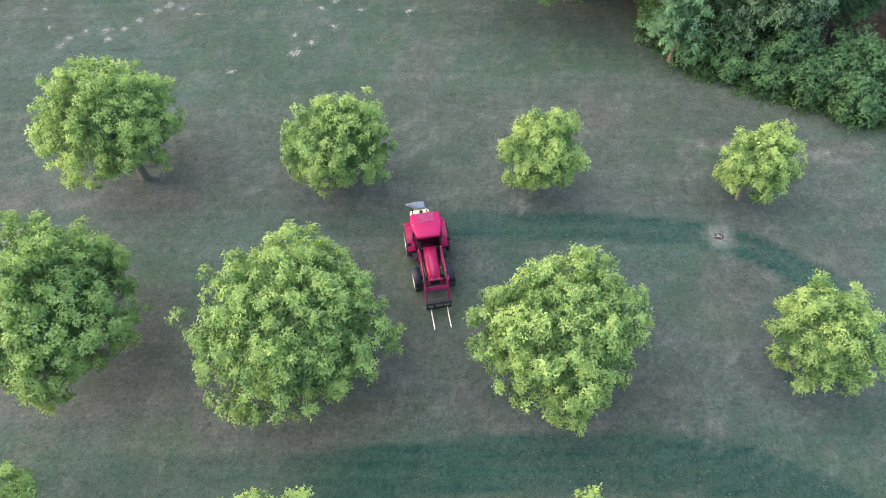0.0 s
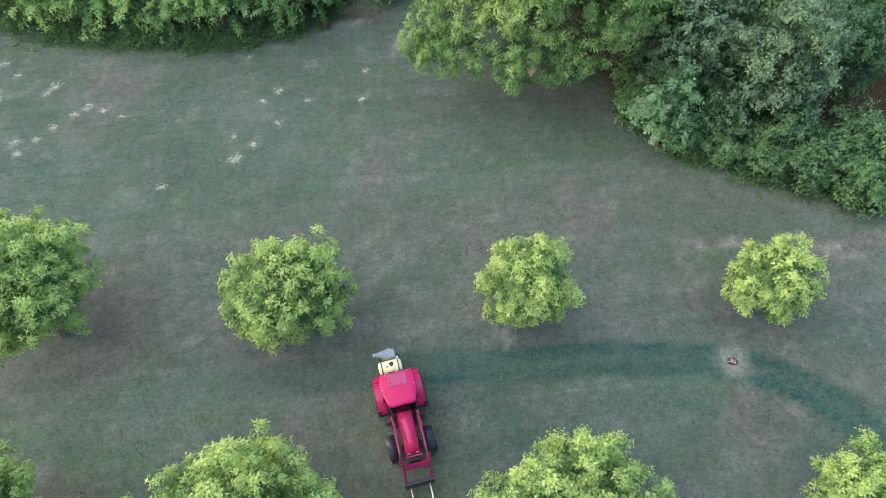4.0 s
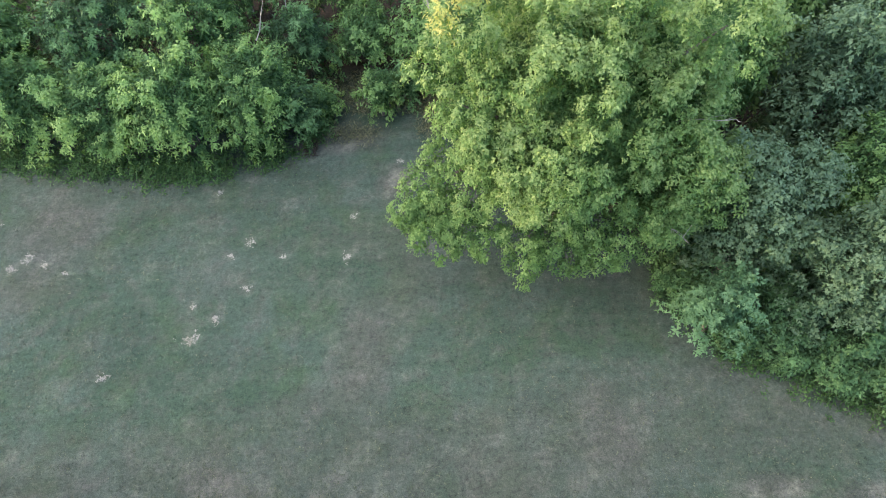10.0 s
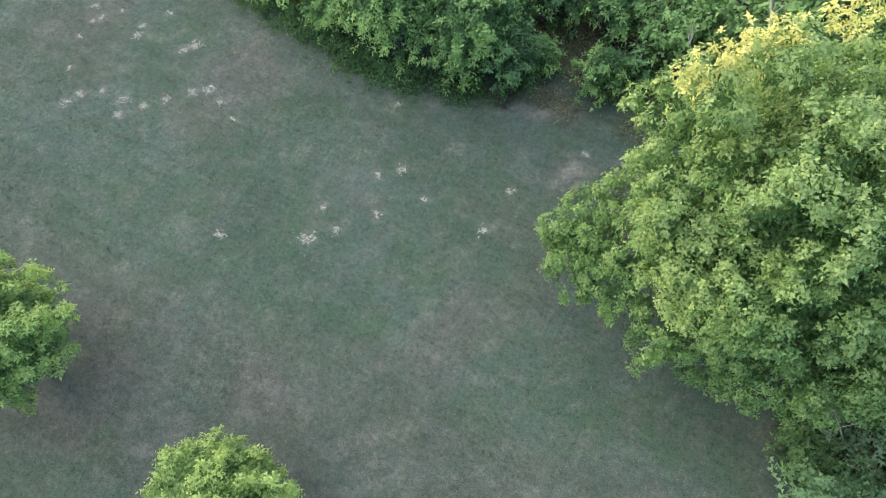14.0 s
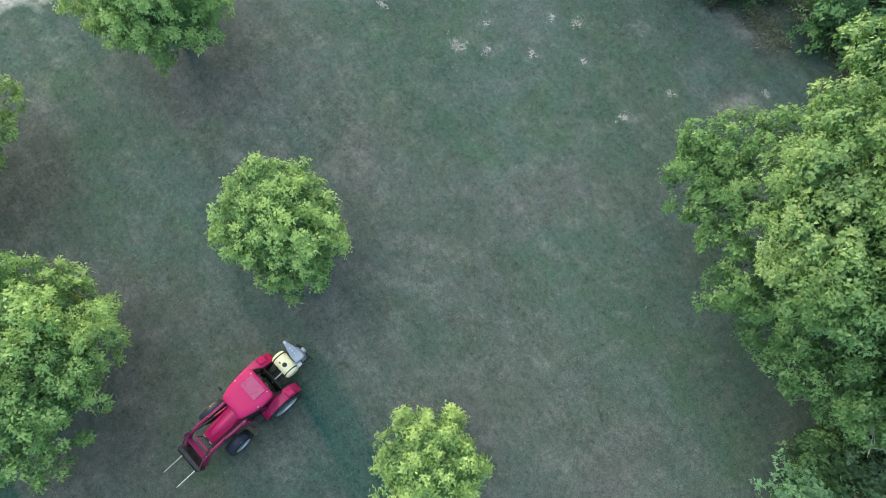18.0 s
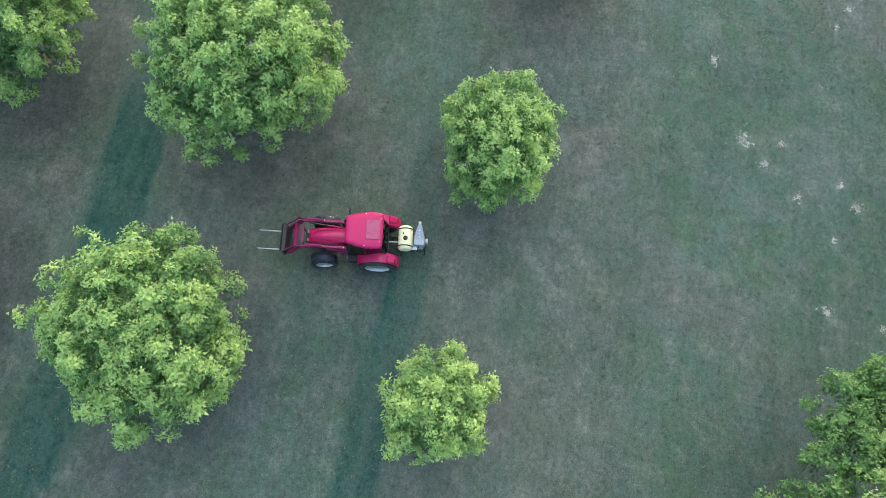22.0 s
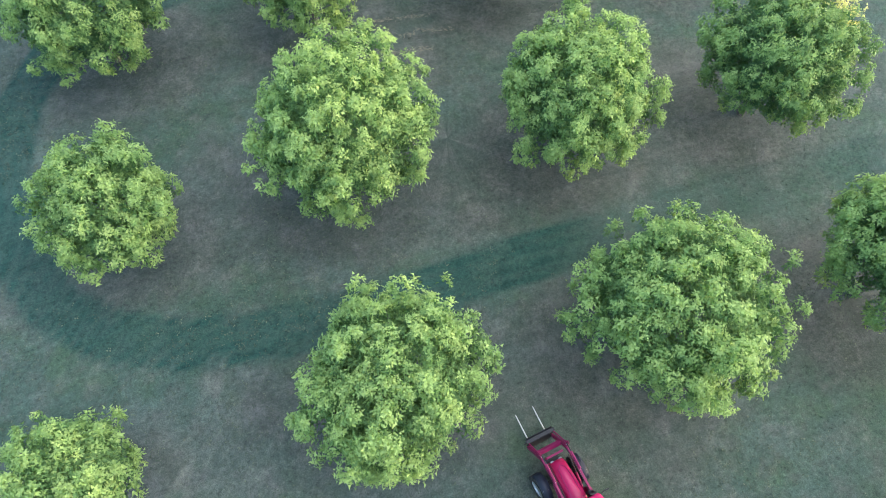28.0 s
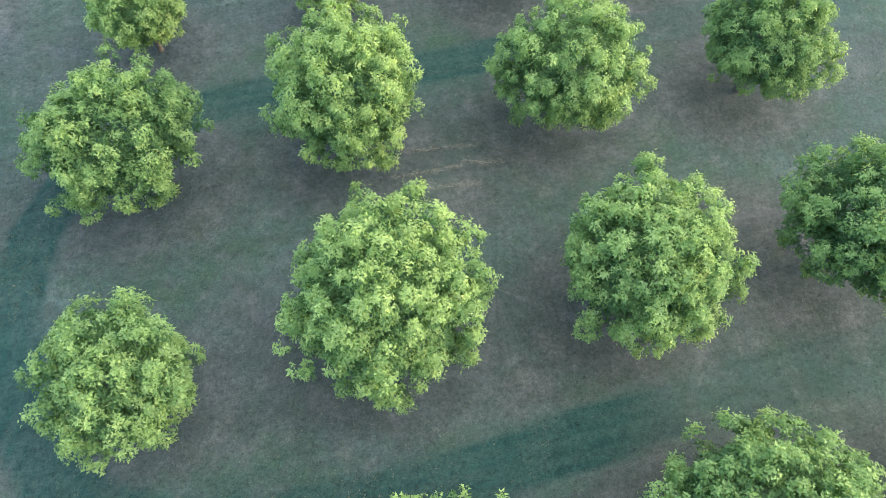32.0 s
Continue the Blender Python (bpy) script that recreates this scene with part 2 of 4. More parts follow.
def sheet(name, verts, faces_per, mat, attributes=()):
    """A mesh from arrays: verts (n, 3); faces_per (m, k) corner indices, all of k corners."""
    me = bpy.data.meshes.new(name)
    verts, faces_per = np.asarray(verts, np.float32), np.asarray(faces_per, np.int32)
    me.vertices.add(len(verts))
    me.vertices.foreach_set("co", verts.ravel())
    me.loops.add(faces_per.size)
    me.loops.foreach_set("vertex_index", faces_per.ravel())
    me.polygons.add(len(faces_per))
    me.polygons.foreach_set("loop_start", np.arange(0, faces_per.size, faces_per.shape[1], dtype=np.int32))
    me.update(calc_edges=True)
    for key, kind, values in attributes:
        a = me.attributes.new(key, kind, "POINT")
        a.data.foreach_set("value" if kind == "FLOAT" else "color", np.asarray(values, np.float32).ravel())
    me.materials.append(mat)
    return me


def part(name, bm, mat, parent, label=""):
    """One mesh object under a thing or a part."""
    if isinstance(bm, bmesh.types.BMesh):
        bmesh.ops.recalc_face_normals(bm, faces=bm.faces[:])
        me = bpy.data.meshes.new(name)
        bm.to_mesh(me)
        bm.free()
        me.materials.append(mat)
    else:
        me = bm
    ob = new(name, me)
    ob.parent = parent
    if label:
        ob["label"] = label
    return ob


def box(sx, sy, sz, at=(0, 0, 0), bevel=0.02, turn=(0, 0, 0), bm=None, taper=1.0):
    """A bevelled block; taper scales its top."""
    own = bmesh.new()
    bmesh.ops.create_cube(own, size=1.0)
    for v in own.verts:
        k = taper if v.co.z > 0 else 1.0
        v.co = Vector((v.co.x * sx * k, v.co.y * sy * k, v.co.z * sz))
    if bevel:
        bmesh.ops.bevel(own, geom=own.edges[:], offset=min(bevel, 0.45 * min(sx, sy, sz)), segments=2, affect="EDGES", profile=0.6)
    bmesh.ops.transform(own, matrix=pose(*at, *turn), verts=own.verts)
    return join(own, bm)


def join(own, bm):
    if bm is None:
        return own
    me = bpy.data.meshes.new("tmp")
    own.to_mesh(me)
    own.free()
    bm.from_mesh(me)
    bpy.data.meshes.remove(me)
    return bm


def tube(points, radii, sides=8, bm=None):
    """A round tapering tube along points."""
    own = bmesh.new()
    rings = []
    pts = [Vector(p) for p in points]
    for i, p in enumerate(pts):
        d = (pts[min(i + 1, len(pts) - 1)] - pts[max(i - 1, 0)]).normalized()
        u = d.orthogonal().normalized()
        if rings:
            u = (side - d * side.dot(d)).normalized()
        side = u
        w = d.cross(u)
        r = radii[i] if isinstance(radii, (list, tuple)) else radii
        rings.append([own.verts.new(p + r * (math.cos(a) * u + math.sin(a) * w)) for a in (2 * math.pi * k / sides for k in range(sides))])
    for a, b in zip(rings, rings[1:]):
        for k in range(sides):
            own.faces.new((a[k], a[(k + 1) % sides], b[(k + 1) % sides], b[k]))
    own.faces.new(rings[0][::-1])
    own.faces.new(rings[-1])
    return join(own, bm)


def lathe(profile, sides=24, axis="Y", at=(0, 0, 0), bm=None):
    """A turned body: profile rows of (along, radius) about an axis."""
    own = bmesh.new()
    rings = []
    for along, r in profile:
        ring = []
        for k in range(sides):
            a = 2 * math.pi * k / sides
            c, s = r * math.cos(a), r * math.sin(a)
            ring.append(own.verts.new({"Y": (c, along, s), "X": (along, c, s), "Z": (c, s, along)}[axis]))
        rings.append(ring)
    for a, b in zip(rings, rings[1:]):
        for k in range(sides):
            own.faces.new((a[k], a[(k + 1) % sides], b[(k + 1) % sides], b[k]))
    own.faces.new(rings[0])
    own.faces.new(rings[-1][::-1])
    bmesh.ops.translate(own, vec=at, verts=own.verts)
    return join(own, bm)


def prism(outline, y0, y1, bevel=0.02, bm=None):
    """An (x, z) outline pushed from y0 to y1."""
    own = bmesh.new()
    a = [own.verts.new((x, y0, z)) for x, z in outline]
    b = [own.verts.new((x, y1, z)) for x, z in outline]
    n = len(outline)
    for k in range(n):
        own.faces.new((a[k], a[(k + 1) % n], b[(k + 1) % n], b[k]))
    own.faces.new(a[::-1])
    own.faces.new(b)
    if bevel:
        bmesh.ops.bevel(own, geom=own.edges[:], offset=bevel, segments=2, affect="EDGES", profile=0.6)
    return join(own, bm)


def smooth(ob):
    ob.data.shade_smooth()
    return ob


def value_noise(x, y, size, seed):
    """Smooth noise of 0 to 1 over the plan, with features of about size metres."""
    table = np.random.RandomState(seed).rand(256, 256)
    u, v = x / size, y / size
    i, j = np.floor(u).astype(int), np.floor(v).astype(int)
    fu, fv = u - i, v - j
    fu, fv = fu * fu * (3 - 2 * fu), fv * fv * (3 - 2 * fv)
    at = lambda a, b: table[a % 256, b % 256]
    return (at(i, j) * (1 - fu) + at(i + 1, j) * fu) * (1 - fv) + (at(i, j + 1) * (1 - fu) + at(i + 1, j + 1) * fu) * fv


# ---- plan ----
# orchard trees on a square planting: x, y, crown radius along x and along y, height
ORCHARD = [
    (-14.3, 21.6, 3.55, 3.05, 7.4), (-4.15, 20.8, 2.9, 2.5, 5.95), (5.7, 20.41, 2.05, 2.05, 5.15), (15.7, 19.6, 2.0, 1.88, 4.75),
    (-14.1, 11.8, 3.45, 3.85, 7.5), (-4.68, 11.05, 3.9, 3.85, 7.25), (5.28, 10.72, 3.6, 3.4, 6.55), (15.6, 10.65, 2.15, 2.4, 5.1),
    (-13.8, 2.3, 3.45, 3.8, 6.9), (-4.68, 1.9, 3.4, 3.5, 7.3), (4.8, 1.15, 3.8, 3.9, 7.65), (13.65, 1.5, 2.85, 2.85, 5.8),
    (-14.95, -7.7, 3.4, 3.4, 5.95), (-5.3, -7.75, 3.4, 3.4, 6.4), (4.25, -8.1, 3.3, 3.65, 7.5), (13.6, -8.3, 3.65, 3.5, 6.2),
    (-14.8, -17.2, 2.9, 2.9, 5.6), (-5.4, -17.0, 2.9, 2.9, 5.6), (3.67, -16.93, 2.5, 2.6, 5.7), (12.55, -16.36, 2.65, 2.8, 5.5),
]
# wet spray passes of the tractor, as lines over the plan
PASSES = [
    [(-30, 18.9), (-17, 18.7), (-9.6, 18.5), (2.5, 18.3), (8.8, 18.05), (13.3, 17.5), (15.8, 16.6), (17.8, 15.0), (19.4, 12.5)],
    [(-30, 6.0), (-16, 6.2), (-8.7, 6.2), (-2.5, 6.5), (3.9, 6.95), (8.6, 6.9), (12.7, 6.3), (15.2, 5.2), (17.1, 3.5), (18.4, 0.5), (18.75, -3.2), (18.1, -6.8), (16.4, -9.6), (13.6, -11.5), (9.5, -12.3), (4, -12.4), (-4, -12.6), (-16, -12.8), (-30, -13)],
]


# foot of the thicket
FOOT = [(-36, 47.6), (-24.5, 43.9), (-20.3, 42.5), (-15, 41.2), (-11, 40.4), (-7.6, 40.5), (-4.4, 41.5), (-2.2, 43.4)]


def near_line(x, y, line):
    best = np.full(x.shape, 1e9)
    for (x0, y0), (x1, y1) in zip(line, line[1:]):
        dx, dy = x1 - x0, y1 - y0
        s = np.clip(((x - x0) * dx + (y - y0) * dy) / (dx * dx + dy * dy), 0, 1)
        best = np.minimum(best, np.hypot(x - x0 - s * dx, y - y0 - s * dy))
    return best


def soft(d, edge, width):
    return np.clip((edge - d) / width + 0.5, 0, 1)


# pale dry spots: in the middle of the clearing, and in its western corner
SPOTS = [(-11.25, 29.63, 0.24), (-7.7, 31.24, 0.28), (-6.78, 32.15, 0.21), (-5.66, 36.24, 0.2), (-6.47, 35.47, 0.16), (-5.46, 33.64, 0.15), (-3.92, 35.31, 0.13), (-7.9, 32.92, 0.13),
         (-0.63, 37.45, 0.17), (1.76, 40.86, 0.15), (-0.91, 35.07, 0.2), (-7.52, 39.48, 0.16), (-14.23, 35.09, 0.14), (-15.38, 35.67, 0.2), (-16.3, 36.0, 0.23), (-16.95, 35.52, 0.25)]
SPOTS += [(-23.04, 39.48, 0.2), (-22.22, 40.37, 0.24), (-24.77, 37.92, 0.16), (-24.03, 37.35, 0.18), (-24.3, 36.99, 0.16), (-21.8, 37.93, 0.16), (-21.65, 37.23, 0.2), (-18.94, 37.5, 0.2), (-18.62, 38.02, 0.28), (-21.03, 39.29, 0.14),
          (-23.3, 34.0, 0.18), (-21.78, 32.99, 0.23), (-22.13, 32.27, 0.2), (-20.95, 33.56, 0.16), (-19.72, 33.71, 0.2), (-18.59, 33.82, 0.18), (-19.34, 32.81, 0.26), (-17.86, 34.63, 0.2), (-24.19, 35.86, 0.14), (-23.34, 38.25, 0.14)]
BARE = [(-1.5, 42.6, 3.2, 1.3), (1.4, 39.4, 1.2, 1.6), (15.6, 23.5, 2.4, 0.9), (20.0, 22.8, 3.4, 0.9), (22.5, 22.6, 2.2, 1.0), (13.8, 20.9, 0.7, 0.5), (4.6, 19.4, 0.9, 0.7), (13.4, 10.6, 0.7, 1.1), (11.6, 7.9, 0.5, 0.9)]


def cover_masks(x, y):
    """Shares of wet pass, worn soil and pale dry ground at places of the plan."""
    rough = value_noise(x, y, 0.8, 3) * 0.6 + value_noise(x, y, 0.3, 4) * 0.4
    broad = value_noise(x, y, 5.0, 5) * 0.6 + value_noise(x, y, 2.0, 6) * 0.4
    wet = np.zeros_like(x)
    for line, width, fade, depth in zip(PASSES, (0.76, 1.05), (-1.0, -6.0), (0.5, 0.74)):
        d = near_line(x, y, line)
        band = soft(d, width + 0.25 * (broad - 0.5), 0.3) * np.clip(0.35 + (x - fade) / 5.0, 0.35, 1)
        tracks = np.maximum(soft(np.abs(d - width + 0.14), 0.13, 0.16), 0.6 * soft(np.abs(d - 0.3), 0.1, 0.14))
        wet = np.maximum(wet, band * np.clip(depth + 0.6 * (broad - 0.45), 0.3, 1) + 0.42 * tracks * band)
    wet = np.minimum(wet, 1.15)
    soil = np.zeros_like(x)
    for tx, ty, r, ry, h in ORCHARD:
        d = np.hypot((x - tx) / 1.35, y - ty)
        soil = np.maximum(soil, 0.7 * soft(d, r * 1.02 + 1.4 * (rough - 0.5), 1.6))
    for row in (20.7, 11.2, 1.8, -8.1, -17.2):
        soil = np.maximum(soil, 0.42 * soft(np.abs(y - row), 2.0 + 1.8 * (broad - 0.5), 2.0) * (x < 21))
    soil = np.maximum(soil, np.where(y > 29, 0.6, 0.75) * np.clip((broad - 0.53) * 4, 0, 1))
    soil = np.maximum(soil, 0.42 * soft(np.abs(y - 25.2 - 0.05 * x), 2.2 + 2.4 * (broad - 0.5), 2.4) * (x < 24) * np.clip(0.35 + 1.3 * rough, 0, 1))
    soil = np.maximum(soil, 0.2 * soft(near_line(x, y, FOOT), 1.5 + 1.5 * (broad - 0.5), 1.6))
    pale = np.zeros_like(x)
    for sx, sy, r in SPOTS:
        d = np.hypot(x - sx, y - sy)
        pale = np.maximum(pale, 0.35 * soft(d, r * (0.2 + 1.2 * rough), 0.5))
    for bx, by, rx, ry in BARE:
        d = np.hypot((x - bx) / rx, (y - by) / ry)
        m = soft(d, 0.75 + 0.7 * (broad - 0.5), 0.6)
        soil = np.maximum(soil, 0.75 * m)
        pale = np.maximum(pale, m * np.clip((rough - 0.52) * 1.6, 0, 0.35))
    sand = soft(np.hypot((x + 21.0 - 0.4 * (y - 15.9)) / 0.95, (y - 15.9) / 2.2), 0.9 + 1.3 * (rough - 0.5), 0.35)
    pale = np.maximum(pale, 0.95 * sand * np.clip(rough * 2.2, 0.3, 1))
    pale = np.maximum(pale, 0.42 * soft(np.hypot(x - 14.2, y - 17.35), 0.62 + 0.3 * (rough - 0.5), 0.7))
    pale = np.maximum(pale, 0.10 * np.clip((rough - 0.62) * 5, 0, 1) * (1 - wet))
    wet = wet * (1 - 0.9 * pale)
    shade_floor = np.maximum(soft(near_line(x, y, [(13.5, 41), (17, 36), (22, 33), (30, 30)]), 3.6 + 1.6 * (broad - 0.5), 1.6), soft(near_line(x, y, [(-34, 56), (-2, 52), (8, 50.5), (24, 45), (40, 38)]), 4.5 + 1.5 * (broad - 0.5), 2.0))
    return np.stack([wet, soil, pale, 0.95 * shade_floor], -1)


def lie(x, y):
    """The small rise and fall of the turf."""
    return 0.06 * (value_noise(x, y, 4.0, 8) - 0.5) + 0.02 * (value_noise(x, y, 1.1, 9) - 0.5)


def build_ground():
    far = [90.0, 140.0, 250.0, 600.0, 1500.0]
    xs = np.r_[[-v for v in far[::-1]], np.arange(-46, 50.1, 0.32), far]
    ys = np.r_[[-v for v in far[::-1]], np.arange(-36, 66.1, 0.32), far]
    gx, gy = np.meshgrid(xs, ys, indexing="ij")
    gz = lie(gx, gy)
    n, m = gx.shape
    a = np.arange(n * m).reshape(n, m)
    quads = np.stack([a[:-1, :-1], a[1:, :-1], a[1:, 1:], a[:-1, 1:]], -1).reshape(-1, 4)
    verts = np.stack([gx, gy, gz], -1).reshape(-1, 3)
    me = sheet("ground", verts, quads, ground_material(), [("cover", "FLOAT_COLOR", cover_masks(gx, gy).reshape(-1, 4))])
    me.shade_smooth()
    tagged(new("ground", me), "mown orchard turf with worn soil and wet tracks", "ground", kind="structure")


build_ground()


def build_grass(count):
    """Small upright tufts, three blades each, denser on green turf than on soil."""
    rng = np.random.RandomState(11)
    x, y = rng.uniform(-32, 30, count), rng.uniform(-22, 48, count)
    masks = cover_masks(x, y)
    keep = rng.rand(count) < 1.0 - 0.55 * masks[:, 1] - 0.5 * masks[:, 2]
    x, y, masks = x[keep], y[keep], masks[keep]
    n = len(x)
    verts, tones = [], []
    for k in range(3):
        a, lean = rng.uniform(0, 2 * np.pi, n), rng.uniform(0.02, 0.07, n)
        high, wide = rng.uniform(0.03, 0.075, n), rng.uniform(0.008, 0.022, n)
        base = np.stack([x + rng.normal(0, 0.025, n), y + rng.normal(0, 0.025, n), lie(x, y) - 0.015], -1)
        side = np.stack([-np.sin(a), np.cos(a), 0 * a], -1) * wide[:, None]
        tip = base + np.stack([np.cos(a) * lean, np.sin(a) * lean, high + 0.02], -1)
        verts.append(np.stack([base - side, base + side, tip], 1).reshape(-1, 3))
        tones.append(np.repeat(masks, 3, 0))
    verts, tones = np.concatenate(verts), np.concatenate(tones)
    me = sheet("grass", verts, np.arange(len(verts)).reshape(-1, 3), grass_material(), [("cover", "FLOAT_COLOR", tones)])
    tagged(new("grass", me), "short mixed green and straw grass tufts", "grass", kind="stuff")


build_grass(65000)

# ---- trees ----


def leaf_mesh(name, at, out, mat, per, length, width, rng, tone):
    """Rosettes of leaves: at each place, per pointed leaves fan out round the direction out, the inner ones steeper."""
    n = len(at)
    c, o = np.repeat(at, per, 0), np.repeat(out, per, 0)
    t = np.repeat(tone, per) + rng.normal(0, 0.04, n * per)
    ref = np.where(np.abs(o[:, 2:3]) < 0.9, [[0, 0, 1.0]], [[1.0, 0, 0]])
    u = np.cross(o, ref)
    u /= np.linalg.norm(u, axis=1, keepdims=True)
    w = np.cross(o, u)
    ang = np.tile(np.arange(per) * 2.39996, n) + np.repeat(rng.uniform(0, 6.3, n), per)
    c = c + rng.normal(0, 0.3 * length, c.shape)
    rise = np.tile(np.linspace(0.75, -0.5, per), n)[:, None] + rng.normal(0, 0.25, (n * per, 1))
    d = np.cos(ang)[:, None] * u + np.sin(ang)[:, None] * w + o * rise
    d /= np.linalg.norm(d, axis=1, keepdims=True)
    size = (length * rng.uniform(0.7, 1.2, n * per) * np.repeat(rng.uniform(0.75, 1.25, n), per))[:, None]
    side = np.cross(d, o + rng.normal(0, 0.22, o.shape))
    side *= width / length * size * 0.5 / (np.linalg.norm(side, axis=1, keepdims=True) + 1e-6)
    b = c + d * size * 0.28
    tip = c + d * size - np.array([[0, 0, 1.0]]) * size * rng.uniform(0.05, 0.35, (n * per, 1))
    verts = np.stack([b - side, b + side, tip], 1).reshape(-1, 3)
    return sheet(name, verts, np.arange(len(verts)).reshape(-1, 3), mat, [("tone", "FLOAT", np.repeat(t, 3))])


def sphere_points(n, rng, low=-1.0):
    k = np.arange(n) + rng.uniform(0.2, 0.8, n)
    z = 1 - (1 - low) * k / n
    a = k * 2.39996 + rng.uniform(0, 6.3)
    r = np.sqrt(np.maximum(0, 1 - z * z))
    return np.stack([r * np.cos(a), r * np.sin(a), z], -1)


def unit(v):
    return v / np.linalg.norm(v, axis=1, keepdims=True)


def bough(rng, c, g, size, count):
    """Places over one rounded bough that grows towards g, gathered in tufts."""
    n = max(3, int(2.5 * (size / 0.5) ** 2))
    d = unit(rng.normal(0, 1, (n, 3)) + g * 0.9)
    centre = c + d * size * rng.uniform(0.62, 0.95, (n, 1))
    way = unit(d + g * 0.3 + [0, 0, 0.5])
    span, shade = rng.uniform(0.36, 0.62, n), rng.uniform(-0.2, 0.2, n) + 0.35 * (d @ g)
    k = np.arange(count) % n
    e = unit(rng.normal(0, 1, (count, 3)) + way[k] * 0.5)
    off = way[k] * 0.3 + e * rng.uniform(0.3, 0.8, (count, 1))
    # last value lightens outward tufts and their tips, painted light
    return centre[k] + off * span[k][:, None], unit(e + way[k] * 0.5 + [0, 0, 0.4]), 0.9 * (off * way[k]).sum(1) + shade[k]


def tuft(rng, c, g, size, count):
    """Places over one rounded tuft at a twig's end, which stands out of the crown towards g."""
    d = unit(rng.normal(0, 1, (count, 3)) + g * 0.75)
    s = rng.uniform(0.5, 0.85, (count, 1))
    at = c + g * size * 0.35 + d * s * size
    # last value gives tips a lighter tone, top light painted in
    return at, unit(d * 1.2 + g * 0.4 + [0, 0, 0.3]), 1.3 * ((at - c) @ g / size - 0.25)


def arching(rng, c, g, size, count):
    """Places along a few twigs that reach out from c and hang over at the end."""
    twigs = max(2, count // 9)
    way = unit(rng.normal(0, 0.55, (twigs, 3)) + g)
    k, s = rng.randint(0, twigs, count), rng.uniform(0.15, 1.0, count)[:, None]
    at = c - g * size * 0.5 + way[k] * s * size * 1.9 + [0, 0, -0.55 * size] * s**2 + rng.normal(0, 0.06, (count, 3)) * size
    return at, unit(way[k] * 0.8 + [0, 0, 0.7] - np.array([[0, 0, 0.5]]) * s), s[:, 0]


def crown_places(rng, radius, low, high, lobe, grow_fn, dense, swell, boughs, fill, under, masses=0, cleft=0.2, rise=0.0, vary=0.72):
    """Places, directions and tones of leaf rosettes over a crown made of many boughs, gathered in a number of rounded
    masses; the tones carry painted light and shade.
    """
    mid, half = (low + high) / 2, (high - low) / 2
    axes = np.array([*radius, half])
    wide = (radius[0] + radius[1]) / 2
    lobes = max(9, int(4 * math.pi * 0.4 * (wide * wide + wide * half) / ((2.1 if fill < 0.5 else 2.15) * lobe * lobe)))
    dirs = sphere_points(lobes, rng, under)
    stretch = 1 + rng.uniform(-swell, swell * 0.35, lobes)
    # a few shoots stand well out of the crown
    stretch += np.where((rng.rand(lobes) < 0.12) & (dirs[:, 2] > 0.15), rng.uniform(0.05, 0.11, lobes), 0.0) * (fill > 0.5)
    mood = np.zeros(lobes)
    for lump in unit(rng.normal(0, 1, (10, 3)) + [0, 0, 0.3]):
        stretch += rng.uniform(-0.17, 0.12) * np.clip(dirs @ lump, 0, 1) ** 6
    if masses:
        heads = sphere_points(masses, rng, under)
        heads = unit(heads + rng.normal(0, 0.12, heads.shape))
        near = np.sort(dirs @ heads.T, 1)
        own = np.argmax(dirs @ heads.T, 1)
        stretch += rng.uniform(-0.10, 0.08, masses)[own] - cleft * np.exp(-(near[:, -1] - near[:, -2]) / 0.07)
        # the darker tone in the clefts is painted shade
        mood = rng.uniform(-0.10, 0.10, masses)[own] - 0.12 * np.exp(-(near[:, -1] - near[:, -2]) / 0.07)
    size = lobe * rng.uniform(0.7, 1.3, lobes)
    tops = dirs * (axes[None] * stretch[:, None] - size[:, None] * 0.8) + [0, 0, mid]
    grow = unit(unit(dirs / axes) + [0, 0, 0.6])
    if boughs:
        extra = np.array(boughs)
        tops, size = np.concatenate([tops, extra[:, :3]]), np.r_[size, extra[:, 3]]
        grow = np.concatenate([grow, unit(extra[:, :3] - [0, 0, mid] + [0, 0, 3.0])])
        mood = np.r_[mood, rng.uniform(-0.1, 0.1, len(extra))]
    at, out, tones = [], [], []
    for c, g, s, q in zip(tops, grow, size, mood):
        p, o, rim = grow_fn(rng, c, g, s, int(dense * s * s))
        at.append(p)
        out.append(o)
        # tone paints light on outer tips and, by rise, on the crown's top
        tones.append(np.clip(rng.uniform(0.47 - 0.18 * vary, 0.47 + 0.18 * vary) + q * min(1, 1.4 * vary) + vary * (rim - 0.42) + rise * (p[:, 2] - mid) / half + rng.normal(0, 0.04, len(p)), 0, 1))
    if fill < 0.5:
        # leaves inside each bough, their shade painted in by dark tones
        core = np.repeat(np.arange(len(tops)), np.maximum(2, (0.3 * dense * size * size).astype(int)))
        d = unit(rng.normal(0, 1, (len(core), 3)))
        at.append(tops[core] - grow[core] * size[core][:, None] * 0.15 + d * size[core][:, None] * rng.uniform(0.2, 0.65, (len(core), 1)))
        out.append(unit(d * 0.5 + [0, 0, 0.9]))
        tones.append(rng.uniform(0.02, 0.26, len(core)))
    # inner leaves, toned dark to paint the shade inside the crown
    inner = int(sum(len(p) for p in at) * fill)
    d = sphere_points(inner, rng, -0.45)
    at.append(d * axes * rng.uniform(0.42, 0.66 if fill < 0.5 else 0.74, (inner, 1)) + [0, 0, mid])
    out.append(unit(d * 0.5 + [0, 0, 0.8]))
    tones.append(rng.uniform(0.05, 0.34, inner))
    return np.concatenate(at), np.concatenate(out), np.concatenate(tones), tops


